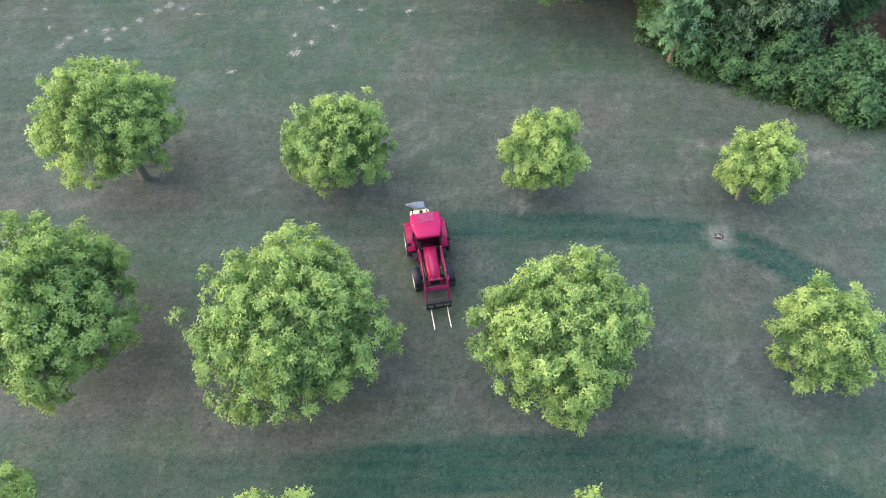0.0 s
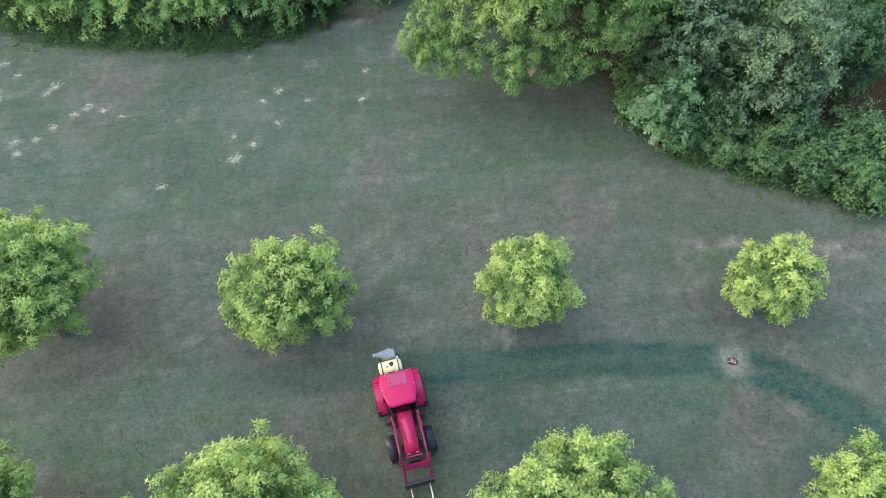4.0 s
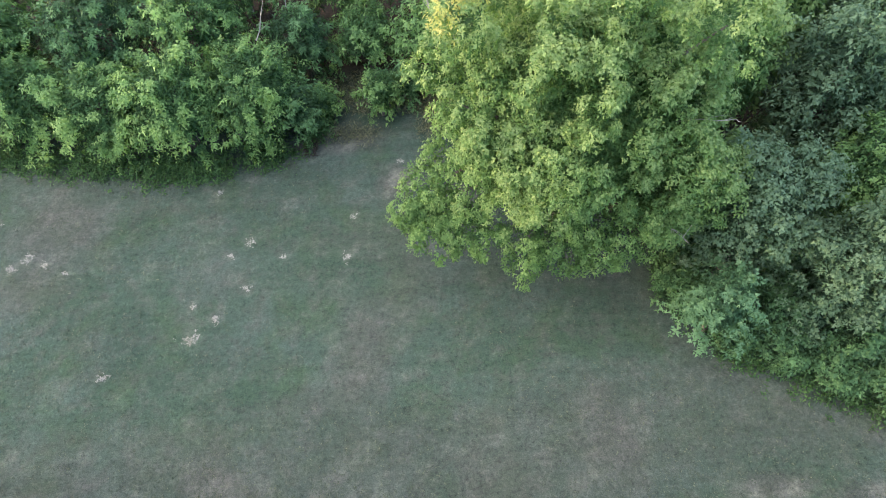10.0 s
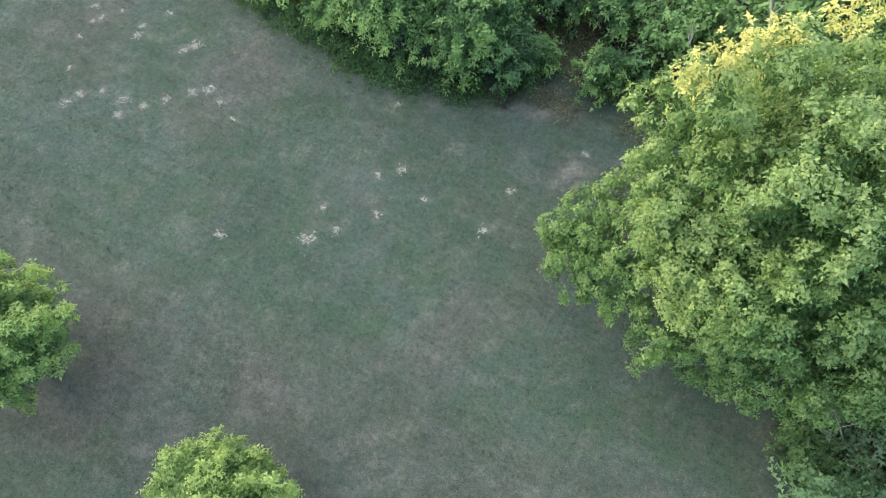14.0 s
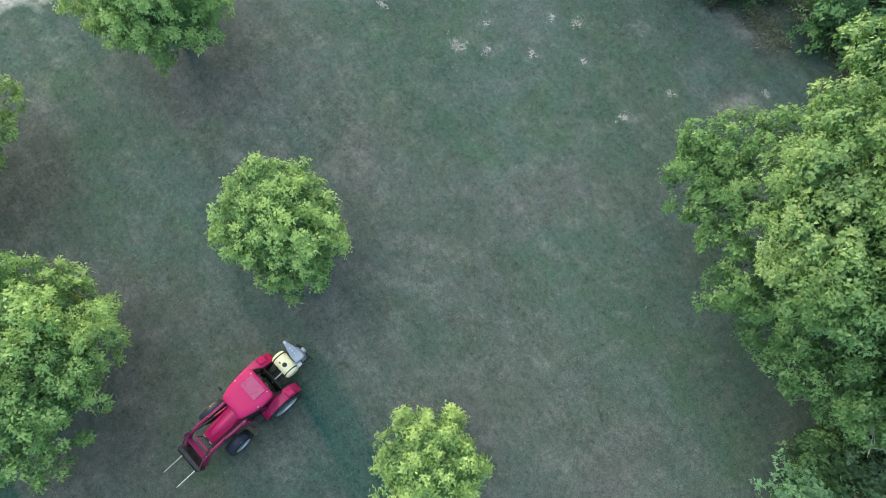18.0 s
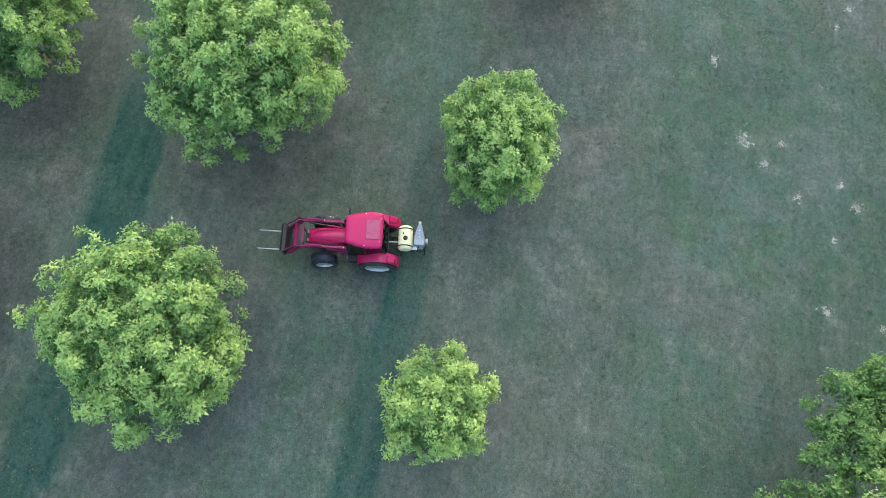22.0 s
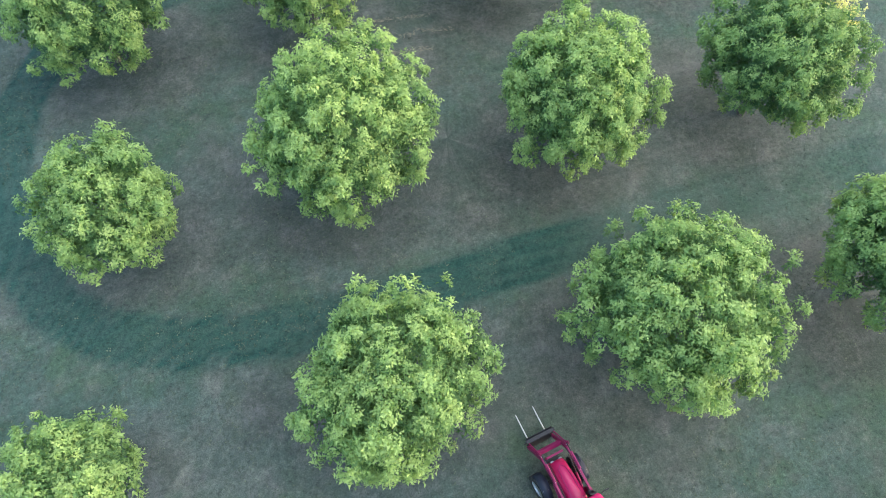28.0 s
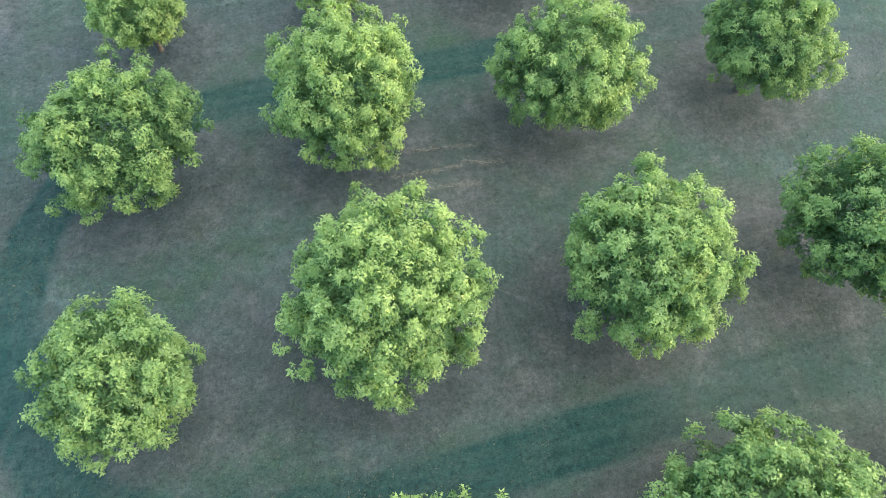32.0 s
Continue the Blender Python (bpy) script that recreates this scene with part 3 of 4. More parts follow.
def trunk_and_limbs(rng, height, thick, tops, count, base):
    pts = [(rng.normal(0, 0.05) * k, rng.normal(0, 0.05) * k, z) for k, z in enumerate(np.linspace(-0.1, height * 0.72, 5))]
    trunk = part("trunk", tube(pts, [thick * 1.5, thick, thick * 0.8, thick * 0.55, thick * 0.25], 9), BARK, base)
    for top in tops[rng.permutation(len(tops))[:count]]:
        start = Vector(pts[0]).lerp(Vector(pts[-1]), rng.uniform(0.3, 0.75))
        end = Vector(top)
        bend = start.lerp(end, 0.5) + Vector((0, 0, 0.12 * (end - start).length))
        part("limb", tube([start, bend, end], [thick * 0.45, thick * 0.28, thick * 0.08], 6), BARK, trunk)


def tree(name, x, y, radius, height, mat, seed, label, category="tree", group="", low=1.0, lobe=0.42, leaf=(0.153, 0.078), per=9, dense=106, limbs=9, swell=0.22, thick=None, grow_fn=bough, boughs=(), tone_drop=0.0, fill=0.3, under=-0.5, masses=0, cleft=0.2, rise=0.0, vary=0.72):
    rng = np.random.RandomState(seed)
    radius = radius if isinstance(radius, tuple) else (radius, radius)
    at, out, tones, tops = crown_places(rng, radius, low, height, lobe, grow_fn, dense, swell, boughs, fill, under, masses, cleft, rise, vary)
    base = tagged(new(name), label, category, group)
    base.location = (x, y, 0)
    trunk_and_limbs(rng, height, thick or 0.022 * height, tops, limbs, base)
    part("crown", leaf_mesh("crown", at, out, mat, per, leaf[0], leaf[1], rng, tones - tone_drop), mat, base)
    return base


for k, (x, y, r, ry, h) in enumerate(ORCHARD):
    size = "large" if r > 3.5 else "small" if r < 2.2 else "medium"
    tree("pecan_tree", x, y, (r - 0.16, ry - 0.16), h - 0.15, PECAN, 100 + k, f"{size} {'deep' if k in (4, 8, 12, 15) else 'light'}-green pecan tree with a rounded leafy crown", "tree", "orchard trees", tone_drop={4: 0.12, 8: 0.2, 12: 0.13, 15: 0.13}.get(k, 0.0), low=0.8, under=-0.8 if r < 2.7 else -0.62, fill=0.62, swell=0.24, vary=0.64, grow_fn=tuft, masses=int(7 + 5 * r), cleft=0.09)

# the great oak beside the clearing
# rise pales the upper leaves, painting light on the oak's top
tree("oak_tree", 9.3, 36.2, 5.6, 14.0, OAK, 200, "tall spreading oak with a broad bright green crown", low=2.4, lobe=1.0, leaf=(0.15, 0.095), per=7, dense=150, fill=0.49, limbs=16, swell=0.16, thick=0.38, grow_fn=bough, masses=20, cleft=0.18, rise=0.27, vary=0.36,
     boughs=((-6.7, -1.7, 4.1, 1.0), (-6.1, -1.0, 4.6, 1.1), (-6.3, -2.2, 4.2, 1.0), (-5.8, -2.7, 3.9, 1.2), (-5.5, -1.7, 4.7, 1.3), (-5.0, -2.4, 4.6, 1.2), (-4.6, -3.0, 4.3, 1.2), (-3.5, -3.5, 4.3, 1.1), (-4.0, -2.0, 5.3, 1.3), (-2.0, -4.2, 4.1, 1.1), (-2.1, -3.5, 4.9, 1.3), (-0.6, -4.0, 4.4, 1.2), (0.8, -3.9, 4.3, 1.2), (-3.8, -0.6, 6.0, 1.4), (-5.2, -0.4, 5.6, 1.2), (-4.7, 0.3, 7.0, 1.2), (-0.6, -3.5, 5.6, 1.4), (-1.9, -2.4, 6.3, 1.5), (1.6, -3.8, 5.4, 1.5), (3.8, -3.5, 7.2, 1.7), (4.8, -2.2, 6.4, 1.6), (-3.6, -1.8, 7.4, 1.5), (-2.4, -2.6, 8.2, 1.7), (-5.2, 0.6, 9.6, 1.2), (-6.0, 0.4, 9.4, 0.8), (-4.6, -0.8, 12.2, 1.1), (-3.4, 0.6, 12.8, 1.2), (0.6, -1.7, 14.2, 1.5), (3.1, -2.2, 13.0, 1.5)))

# woodland to the right of the clearing and thicket along its far side
WOOD = [
    (16.2, 32.9, 2.8, 9.0, OLIVE), (14.5, 29.9, 1.3, 6.0, PALE), (17.9, 29.9, 1.8, 3.6, CEDAR), (19.5, 29.8, 2.7, 9.0, OLIVE), (20.0, 28.6, 1.6, 4.0, CEDAR), (23.3, 26.9, 2.1, 3.4, CEDAR), (21.3, 27.6, 1.5, 2.9, CEDAR),
    (14.5, 33.7, 1.3, 2.8, CEDAR), (13.9, 31.8, 0.9, 1.8, CEDAR), (15.7, 29.7, 0.8, 1.6, CEDAR), (17.2, 28.7, 0.9, 1.7, CEDAR), (19.1, 27.7, 1.0, 1.7, CEDAR), (21.0, 26.6, 1.1, 1.9, CEDAR), (23.0, 25.2, 1.2, 2.2, CEDAR), (25.6, 25.2, 1.7, 3.0, CEDAR),
    (17.9, 32.6, 1.6, 5.0, CEDAR), (20.6, 33.6, 2.5, 8.4, HEDGE), (23.8, 31.4, 2.0, 6.8, CEDAR), (29.0, 27.6, 2.6, 7.0, OLIVE),
    (15.4, 39.5, 3.6, 12.0, OAK), (20.4, 37.6, 3.0, 10.8, OLIVE), (25.8, 36.4, 3.0, 10.5, HEDGE), (31.0, 33.0, 3.2, 10.0, OLIVE),
    (12.5, 45.0, 3.8, 11.0, HEDGE), (18.5, 43.6, 3.6, 12.5, OAK), (24.5, 42.0, 3.6, 12.5, OLIVE), (31.0, 39.5, 3.8, 12.0, CEDAR),
    (7.5, 45.5, 3.0, 7.5, HEDGE), (4.0, 47.2, 2.2, 5.2, HEDGE), (10.0, 51.0, 4.2, 10.0, CEDAR), (17.5, 50.0, 4.4, 12.0, HEDGE), (25.0, 48.0, 4.4, 12.5, OLIVE),
]
THICKET = [
    (0.9, 45.4, 1.1, 3.8, HEDGE), (2.2, 46.6, 1.0, 3.0, CEDAR),     (-3.2, 44.3, 1.5, 3.8, CEDAR), (-2.3, 45.6, 0.9, 2.2, HEDGE), (-34.0, 52.0, 3.0, 6.2, HEDGE), (-29.0, 49.6, 2.6, 5.0, CEDAR), (-24.0, 47.2, 2.7, 5.8, HEDGE), (-20.4, 45.8, 2.7, 5.8, HEDGE), (-16.8, 44.9, 2.7, 5.8, HEDGE), (-13.0, 44.1, 2.7, 6.0, HEDGE), (-9.3, 43.8, 2.8, 6.4, HEDGE), (-5.4, 44.4, 2.8, 6.2, HEDGE),
    (-30.5, 49.5, 3.6, 8.5, HEDGE), (-25.0, 49.0, 3.4, 8.0, CEDAR), (-19.5, 48.2, 3.4, 8.0, HEDGE), (-14.0, 48.2, 3.4, 8.2, CEDAR), (-8.6, 48.6, 3.4, 8.6, HEDGE),
    (-3.4, 48.8, 2.4, 5.5, CEDAR), (0.2, 49.2, 2.3, 5.0, HEDGE), (-1.5, 53.5, 3.4, 8.0, HEDGE), (4.0, 54.5, 3.8, 9.0, CEDAR),
    (-28, 55.5, 4.0, 9.5, CEDAR), (-21, 54.5, 4.0, 9.5, HEDGE), (-14, 54.5, 4.0, 9.5, HEDGE), (-7.5, 55.0, 3.8, 9.0, CEDAR),
]
for k, (x, y, r, h, mat) in enumerate(WOOD):
    # tone differs by tree; low bushes go darker, painting the wood's shade
    tree("woodland_tree", x, y, r, h, mat, 300 + k, "low green bush at the woodland foot" if h < 3.1 else "dense green broadleaf tree at the woodland edge", "bush" if h < 3.1 else "tree", low=0.1 if h < 3.1 else 0.4, lobe=1.05, tone_drop=(k * 37 % 5 - 2) * 0.05 + (0.22 if h < 4.1 else 0.06), leaf=(0.19, 0.115) if y < 35 else (0.24, 0.14) if y < 43 else (0.32, 0.19), per=7, dense=62 if y < 35 else 34 if y < 43 else 18, swell=0.2, under=-0.75, masses=int(5 + 3 * r), cleft=0.2, grow_fn=arching if mat is PALE else bough, vary=0.42, rise=0.1)
for k, (x, y, r, h, mat) in enumerate(THICKET):
    tree("thicket_tree", x, y - 1.05, r, h, mat, 400 + k, "bushy dark green thicket tree with drooping sprays", low=0.05, lobe=0.85, leaf=(0.23, 0.11) if y < 47 else (0.26, 0.12), per=7, dense=56 if y < 47 else 24, swell=0.3, grow_fn=arching, under=-0.85, masses=int(4 + 3 * r), cleft=0.2, tone_drop=0.0)

# ---- the tractor and its sprayer ----


def wheel(parent, at, radius, width, rim_radius, lugs, steer=0.0):
    x, y, z = at
    out = 1 if y > 0 else -1
    w = width / 2
    body = lathe([(-w * 0.72, rim_radius), (-w * 0.98, rim_radius + 0.05), (-w, radius * 0.86), (-w * 0.82, radius * 0.95), (0, radius * 0.965), (w * 0.82, radius * 0.95), (w, radius * 0.86), (w * 0.98, rim_radius + 0.05), (w * 0.72, rim_radius)], 32)
    for k in range(lugs):
        for half in (-1, 1):
            a = 2 * math.pi * (k + 0.25 * half) / lugs
            own = bmesh.new()
            bmesh.ops.create_cube(own, size=1.0)
            for v in own.verts:
                v.co = Vector((v.co.x * 0.05, v.co.y * w * 1.02, v.co.z * 0.05))
            bmesh.ops.transform(own, matrix=Matrix.Rotation(a, 4, "Y") @ pose(0, half * w * 0.5, radius * 0.972, 0, 0, half * 38), verts=own.verts)
            join(own, body)
    tyre_holder = part("wheel", lathe([(-w * 0.2, 0.1), (-w * 0.2, 0.16), (w * 0.2, 0.16), (w * 0.2, 0.1)], 16), RIM, parent)
    tyre_holder.matrix_local = pose(x, y, z, 0, 0, steer)
    smooth(part("tyre", body, RUBBER, tyre_holder))
    o = out
    dish = lathe([(o * w * 0.92, rim_radius * 1.02), (o * w * 0.95, rim_radius * 0.98), (o * w * 0.78, rim_radius * 0.9), (o * w * 0.66, rim_radius * 0.6), (o * w * 0.7, rim_radius * 0.36), (o * w * 0.7, 0.05), (-o * w * 0.1, 0.05), (-o * w * 0.1, rim_radius * 0.7), (-o * w * 0.65, rim_radius * 1.02)], 32)
    smooth(part("rim", dish, RIM, tyre_holder, "silver-painted steel rim"))
    cap = lathe([(o * w * 0.6, 0.1), (o * w * 0.82, 0.09), (o * w * 0.88, 0.05)], 14)
    for k in range(8):
        a = 2 * math.pi * k / 8
        lathe([(0, 0.014), (o * 0.03, 0.014)], 6, at=(rim_radius * 0.45 * math.cos(a), o * w * 0.68, rim_radius * 0.45 * math.sin(a)), bm=cap)
    part("hub", cap, STEEL, tyre_holder)
    return tyre_holder


def slab(corners, thick, bm=None):
    """A flat pane between corner points, thickened along its normal."""
    own = bmesh.new()
    vs = [own.verts.new(c) for c in corners]
    f = own.faces.new(vs)
    f.normal_update()
    n = f.normal.copy()
    r = bmesh.ops.extrude_face_region(own, geom=[f])
    bmesh.ops.translate(own, vec=n * thick, verts=[g for g in r["geom"] if isinstance(g, bmesh.types.BMVert)])
    return join(own, bm)


def arch(radius, start, end, y0, y1, thick, centre, steps=12):
    """A mudguard bent round a wheel."""
    outer, inner = [], []
    for k in range(steps + 1):
        a = radians(start + (end - start) * k / steps)
        outer.append((centre[0] + radius * math.cos(a), centre[1] + radius * math.sin(a)))
        inner.append((centre[0] + (radius - thick) * math.cos(a), centre[1] + (radius - thick) * math.sin(a)))
    own = bmesh.new()
    rows = []
    for (x, z), (u, w) in zip(outer, inner):
        rows.append([own.verts.new(c) for c in ((x, y0, z), (x, y1, z), (u, y1, w), (u, y0, w))])
    for a, b in zip(rows, rows[1:]):
        for k in range(4):
            own.faces.new((a[k], a[(k + 1) % 4], b[(k + 1) % 4], b[k]))
    own.faces.new(rows[0][::-1])
    own.faces.new(rows[-1])
    bmesh.ops.bevel(own, geom=[e for e in own.edges if len(e.link_faces) == 2 and e.calc_face_angle() > 1.0], offset=0.015, segments=2, affect="EDGES")
    return own


def build_tractor(where):
    t = tagged(new("tractor"), "red cab tractor with front loader and hay spears on turf", "tractor")
    t.matrix_world = where
    # running gear
    chassis = box(2.5, 0.42, 0.42, (1.15, 0, 0.78), 0.04)
    box(0.7, 0.62, 0.55, (0.1, 0, 0.74), 0.06, bm=chassis)
    tube([(0, -0.62, 0.68), (0, 0.62, 0.68)], 0.13, 12, chassis)
    part("chassis", chassis, BLACK, t)
    axle = box(0.16, 1.2, 0.14, (2.15, 0, 0.5), 0.03)
    box(0.3, 0.3, 0.3, (2.15, 0, 0.6), 0.04, bm=axle)
    part("front_axle", axle, BLACK, t)
    for side in (1, -1):
        wheel(t, (0, side * 0.80, 0.69), 0.69, 0.43, 0.46, 22)
        wheel(t, (2.15, side * 0.76, 0.49), 0.49, 0.33, 0.31, 18, 4)
    # bonnet
    profile = [(0.95, 0.85), (0.95, 1.58), (1.3, 1.60), (2.1, 1.54), (2.55, 1.46), (2.74, 1.32), (2.78, 1.1), (2.76, 0.85)]
    hood = prism(profile, -0.33, 0.33, 0.0)
    for v in hood.verts:
        k = 1.0 - 0.2 * max(0, (v.co.x - 1.6) / 1.2)
        v.co.y *= k * (0.86 if v.co.z > 1.25 else 1.0)
    bmesh.ops.bevel(hood, geom=[e for e in hood.edges if e.calc_face_angle(0) > 0.7], offset=0.07, segments=4, affect="EDGES", profile=0.6)
    bonnet = smooth(part("bonnet", hood, RED, t, "glossy red bonnet"))
    seam = tube([(1.02, -0.19, 1.597), (2.1, -0.17, 1.55), (2.42, -0.13, 1.497), (2.55, 0, 1.475), (2.42, 0.13, 1.497), (2.1, 0.17, 1.55), (1.02, 0.19, 1.597)], 0.014, 6)
    part("bonnet_rib", seam, MAROON, bonnet, "raised darker rib round the bonnet top")
    grille = box(0.03, 0.44, 0.34, (2.785, 0, 1.02), 0.02)
    for k in range(6):
        box(0.02, 0.40, 0.012, (2.805, 0, 0.9 + 0.05 * k), 0, bm=grille)
    part("grille", grille, BLACK, bonnet, "black slatted grille")
    for side in (1, -1):
        part("headlight", box(0.05, 0.13, 0.1, (2.765, side * 0.16, 1.27), 0.02, (0, 20, 0)), GREY, bonnet, "grey-lensed headlight")
        vent = box(0.5, 0.012, 0.16, (1.75, side * 0.325, 1.12), 0.005)
        part("side_vent", vent, BLACK, bonnet)
    guard = tube([(2.98, -0.3, 0.75), (2.98, -0.3, 1.52), (2.98, 0.3, 1.52), (2.98, 0.3, 0.75)], 0.03, 8)
    box(0.05, 0.66, 0.06, (2.95, 0, 1.50), 0.015, bm=guard)
    part("grille_guard", guard, MAROON, t)
    part("front_bumper", box(0.2, 0.5, 0.35, (2.86, 0, 0.72), 0.04), BLACK, t)
    # cab: floor, posts, panes
    floor_ = box(1.15, 1.0, 0.08, (0.5, 0, 0.98), 0.02)
    box(0.12, 0.9, 0.42, (1.0, 0, 1.2), 0.03, bm=floor_)
    box(0.1, 0.9, 0.3, (-0.34, 0, 1.12), 0.03, bm=floor_)
    part("cab_floor", floor_, BLACK, t)
    foot = [(1.08, 0.52, 1.0), (0.42, 0.66, 1.0), (-0.36, 0.58, 1.25)]
    head_ = [(0.98, 0.50, 2.32), (0.42, 0.58, 2.34), (-0.10, 0.55, 2.30)]
    for side in (1, -1):
        for f, h in zip(foot, head_):
            part("cab_post", tube([(f[0], side * f[1], f[2]), ((f[0] + h[0]) / 2, side * (f[1] + h[1] + 0.03) / 2, 1.7), (h[0], side * h[1], h[2])], 0.032, 8), BLACK, t)
        for (f, h), (g, k), name in zip(zip(foot, head_), zip(foot[1:], head_[1:]), ("door_pane", "side_pane")):
            low, low2 = (f[2] + 0.05, g[2] + 0.05)
            pane = slab([(f[0] - 0.04, side * f[1], low), (g[0] + 0.04, side * g[1], low2), (k[0] + 0.04, side * k[1], k[2] - 0.05), (h[0] - 0.04, side * h[1], h[2] - 0.05)], 0.006)
            pane_ob = part(name, pane, GLASS, t, "clear cab glass")
            pane_ob.visible_shadow = False
        part("door_handle", tube([(0.5, side * 0.69, 1.3), (0.5, side * 0.72, 1.33), (0.5, side * 0.72, 1.45), (0.5, side * 0.69, 1.48)], 0.012, 6), BLACK, t)
    for name, x0, x1, y0, y1, z0 in (("windscreen", 1.085, 0.985, 0.47, 0.46, 1.6), ("rear_window", -0.37, -0.12, 0.54, 0.51, 1.32)):
        pane_ob = part(name, slab([(x0, -y0, z0), (x0, y0, z0), (x1, y1, 2.28), (x1, -y1, 2.28)], 0.006), GLASS, t, "clear cab glass")
        pane_ob.visible_shadow = False
    sill = tube([(-0.37, -0.55, 1.30), (-0.37, 0.55, 1.30), (-0.115, 0.52, 2.30), (-0.115, -0.52, 2.30), (-0.37, -0.55, 1.30)], 0.026, 6)
    part("window_frame", sill, BLACK, t)
    wiper = tube([(-0.16, 0.05, 2.26), (-0.30, -0.12, 1.75)], 0.01, 6)
    part("wiper", wiper, BLACK, t)
    # roof: rounded shell, narrower ahead
    shell = bmesh.new()
    outline = [(-0.22, 0.60), (-0.12, 0.67), (0.25, 0.69), (0.65, 0.64), (1.05, 0.52), (1.14, 0.44)]
    ring = outline + [(x, -y) for x, y in outline[::-1]]
    layers = []
    for z, k in ((2.30, 0.93), (2.33, 0.99), (2.40, 1.0), (2.455, 0.96), (2.485, 0.86), (2.50, 0.62)):
        layers.append([shell.verts.new((0.46 + (x - 0.46) * k, y * k, z + 0.012 * math.cos(y * 2.2))) for x, y in ring])
    for a, b in zip(layers, layers[1:]):
        for k in range(len(ring)):
            shell.faces.new((a[k], a[(k + 1) % len(ring)], b[(k + 1) % len(ring)], b[k]))
    shell.faces.new(layers[0][::-1])
    shell.faces.new(layers[-1])
    roof = smooth(part("roof", shell, ROOF_RED, t, "red moulded cab roof"))
    part("roof_hatch", box(0.50, 0.72, 0.035, (0.13, 0, 2.512), 0.014), HATCH, roof, "duller red roof hatch")
    for k in range(4):
        part("roof_rib", box(0.022, 0.56, 0.016, (0.54 + 0.08 * k, 0, 2.507 - 0.004 * k), 0.006), ROOF_RED, roof)
    for x, y in ((-0.12, 0.42), (-0.12, -0.42), (0.9, 0.40), (0.9, -0.40), (0.42, 0.60), (0.42, -0.60)):
        part("roof_bolt", lathe([(2.46, 0.026), (2.50, 0.024), (2.515, 0.012)], 10, "Z", (x, y, -0.02)), LENS, roof, "small pale roof cap")
    for y in (-0.16, 0.2):
        part("work_light", box(0.05, 0.15, 0.06, (-0.24, y, 2.37), 0.015), BLACK, roof, "dark rear work light")
    # seat and wheel seen through the glass
    seat = box(0.46, 0.48, 0.12, (0.28, 0, 1.38), 0.05)
    box(0.12, 0.46, 0.55, (0.06, 0, 1.66), 0.05, (0, -8, 0), seat)
    part("seat", seat, SEAT, t, "black vinyl seat")
    ringpts = [(0.76 + 0.06 * math.sin(a), 0.19 * math.cos(a), 1.62 + 0.17 * math.sin(a)) for a in (2 * math.pi * k / 16 for k in range(17))]
    steer = tube(ringpts, 0.014, 6)
    tube([(0.76, 0, 1.62), (0.98, 0, 1.4)], 0.025, 8, steer)
    tube([(0.76, -0.18, 1.62), (0.76, 0.18, 1.62)], 0.012, 6, steer)
    part("steering_wheel", steer, BLACK, t)
    part("dashboard", box(0.2, 0.5, 0.2, (0.97, 0, 1.45), 0.05), SEAT, t)
    # mudguards
    for side in (1, -1):
        y0, y1 = (0.56, 0.93) if side > 0 else (-0.93, -0.56)
        f = part("rear_fender", arch(0.82, 20, 168, y0, y1, 0.04, (-0.02, 0.66), 14), RED, t, "red rear mudguard")
        well = prism([(0.62, 0.95), (0.5, 1.3), (0.2, 1.46), (-0.2, 1.46), (-0.55, 1.28), (-0.7, 1.0)], side * 0.54, side * 0.57, 0.0)
        part("fender_wall", well, RED, f)
        pod = box(0.32, 0.26, 0.1, (-0.5, side * 0.78, 1.33), 0.035, (0, -38, 0))
        part("lamp_pod", pod, RED, f)
        part("tail_light", box(0.05, 0.16, 0.07, (-0.69, side * 0.80, 1.19), 0.015, (0, -30, 0)), LAMP_RED, f, "red tail light")
        g0, g1 = (0.57, 0.90) if side > 0 else (-0.90, -0.57)
        ff = smooth(part("front_fender", arch(0.60, 25, 150, g0, g1, 0.03, (2.13, 0.49), 10), FENDER, t, "black plastic front mudguard"))
        for bx, by in ((2.28, 0.1), (1.98, 0.1), (2.28, 0.28), (1.98, 0.28)):
            part("bolt", lathe([(0, 0.016), (0.012, 0.012)], 8, "Z", (bx, side * (0.57 + by), 1.055)), STEEL, ff, "bright bolt head")
        part("fender_stay", tube([(2.13, side * 0.5, 0.6), (2.13, side * 0.6, 1.0), (2.13, side * 0.76, 1.055)], 0.02, 6), BLACK, ff)
        step = box(0.34, 0.22, 0.03, (0.95, side * 0.68, 0.55), 0.008)
        box(0.34, 0.22, 0.03, (0.95, side * 0.66, 0.82), 0.008, bm=step)
        for x in (0.8, 1.1):
            box(0.025, 0.03, 0.45, (x, side * 0.58, 0.74), 0.006, bm=step)
        part("cab_step", step, BLACK, t)
        mirror = tube([(1.04, side * 0.55, 2.15), (1.08, side * 0.80, 2.15), (1.06, side * 0.86, 2.05)], 0.012, 6)
        box(0.04, 0.16, 0.24, (1.06, side * 0.88, 1.95), 0.02, bm=mirror)
        part("mirror", mirror, BLACK, t)
    pipe = tube([(1.22, -0.42, 1.1), (1.22, -0.44, 2.0), (1.18, -0.45, 2.2)], [0.05, 0.045, 0.035], 10)
    tube([(1.22, -0.43, 1.35), (1.22, -0.435, 1.8)], 0.075, 12, pipe)
    part("exhaust", pipe, BLACK, t)
    part("fuel_tank", box(0.7, 0.26, 0.4, (1.0, 0.36, 0.72), 0.06), BLACK, t)
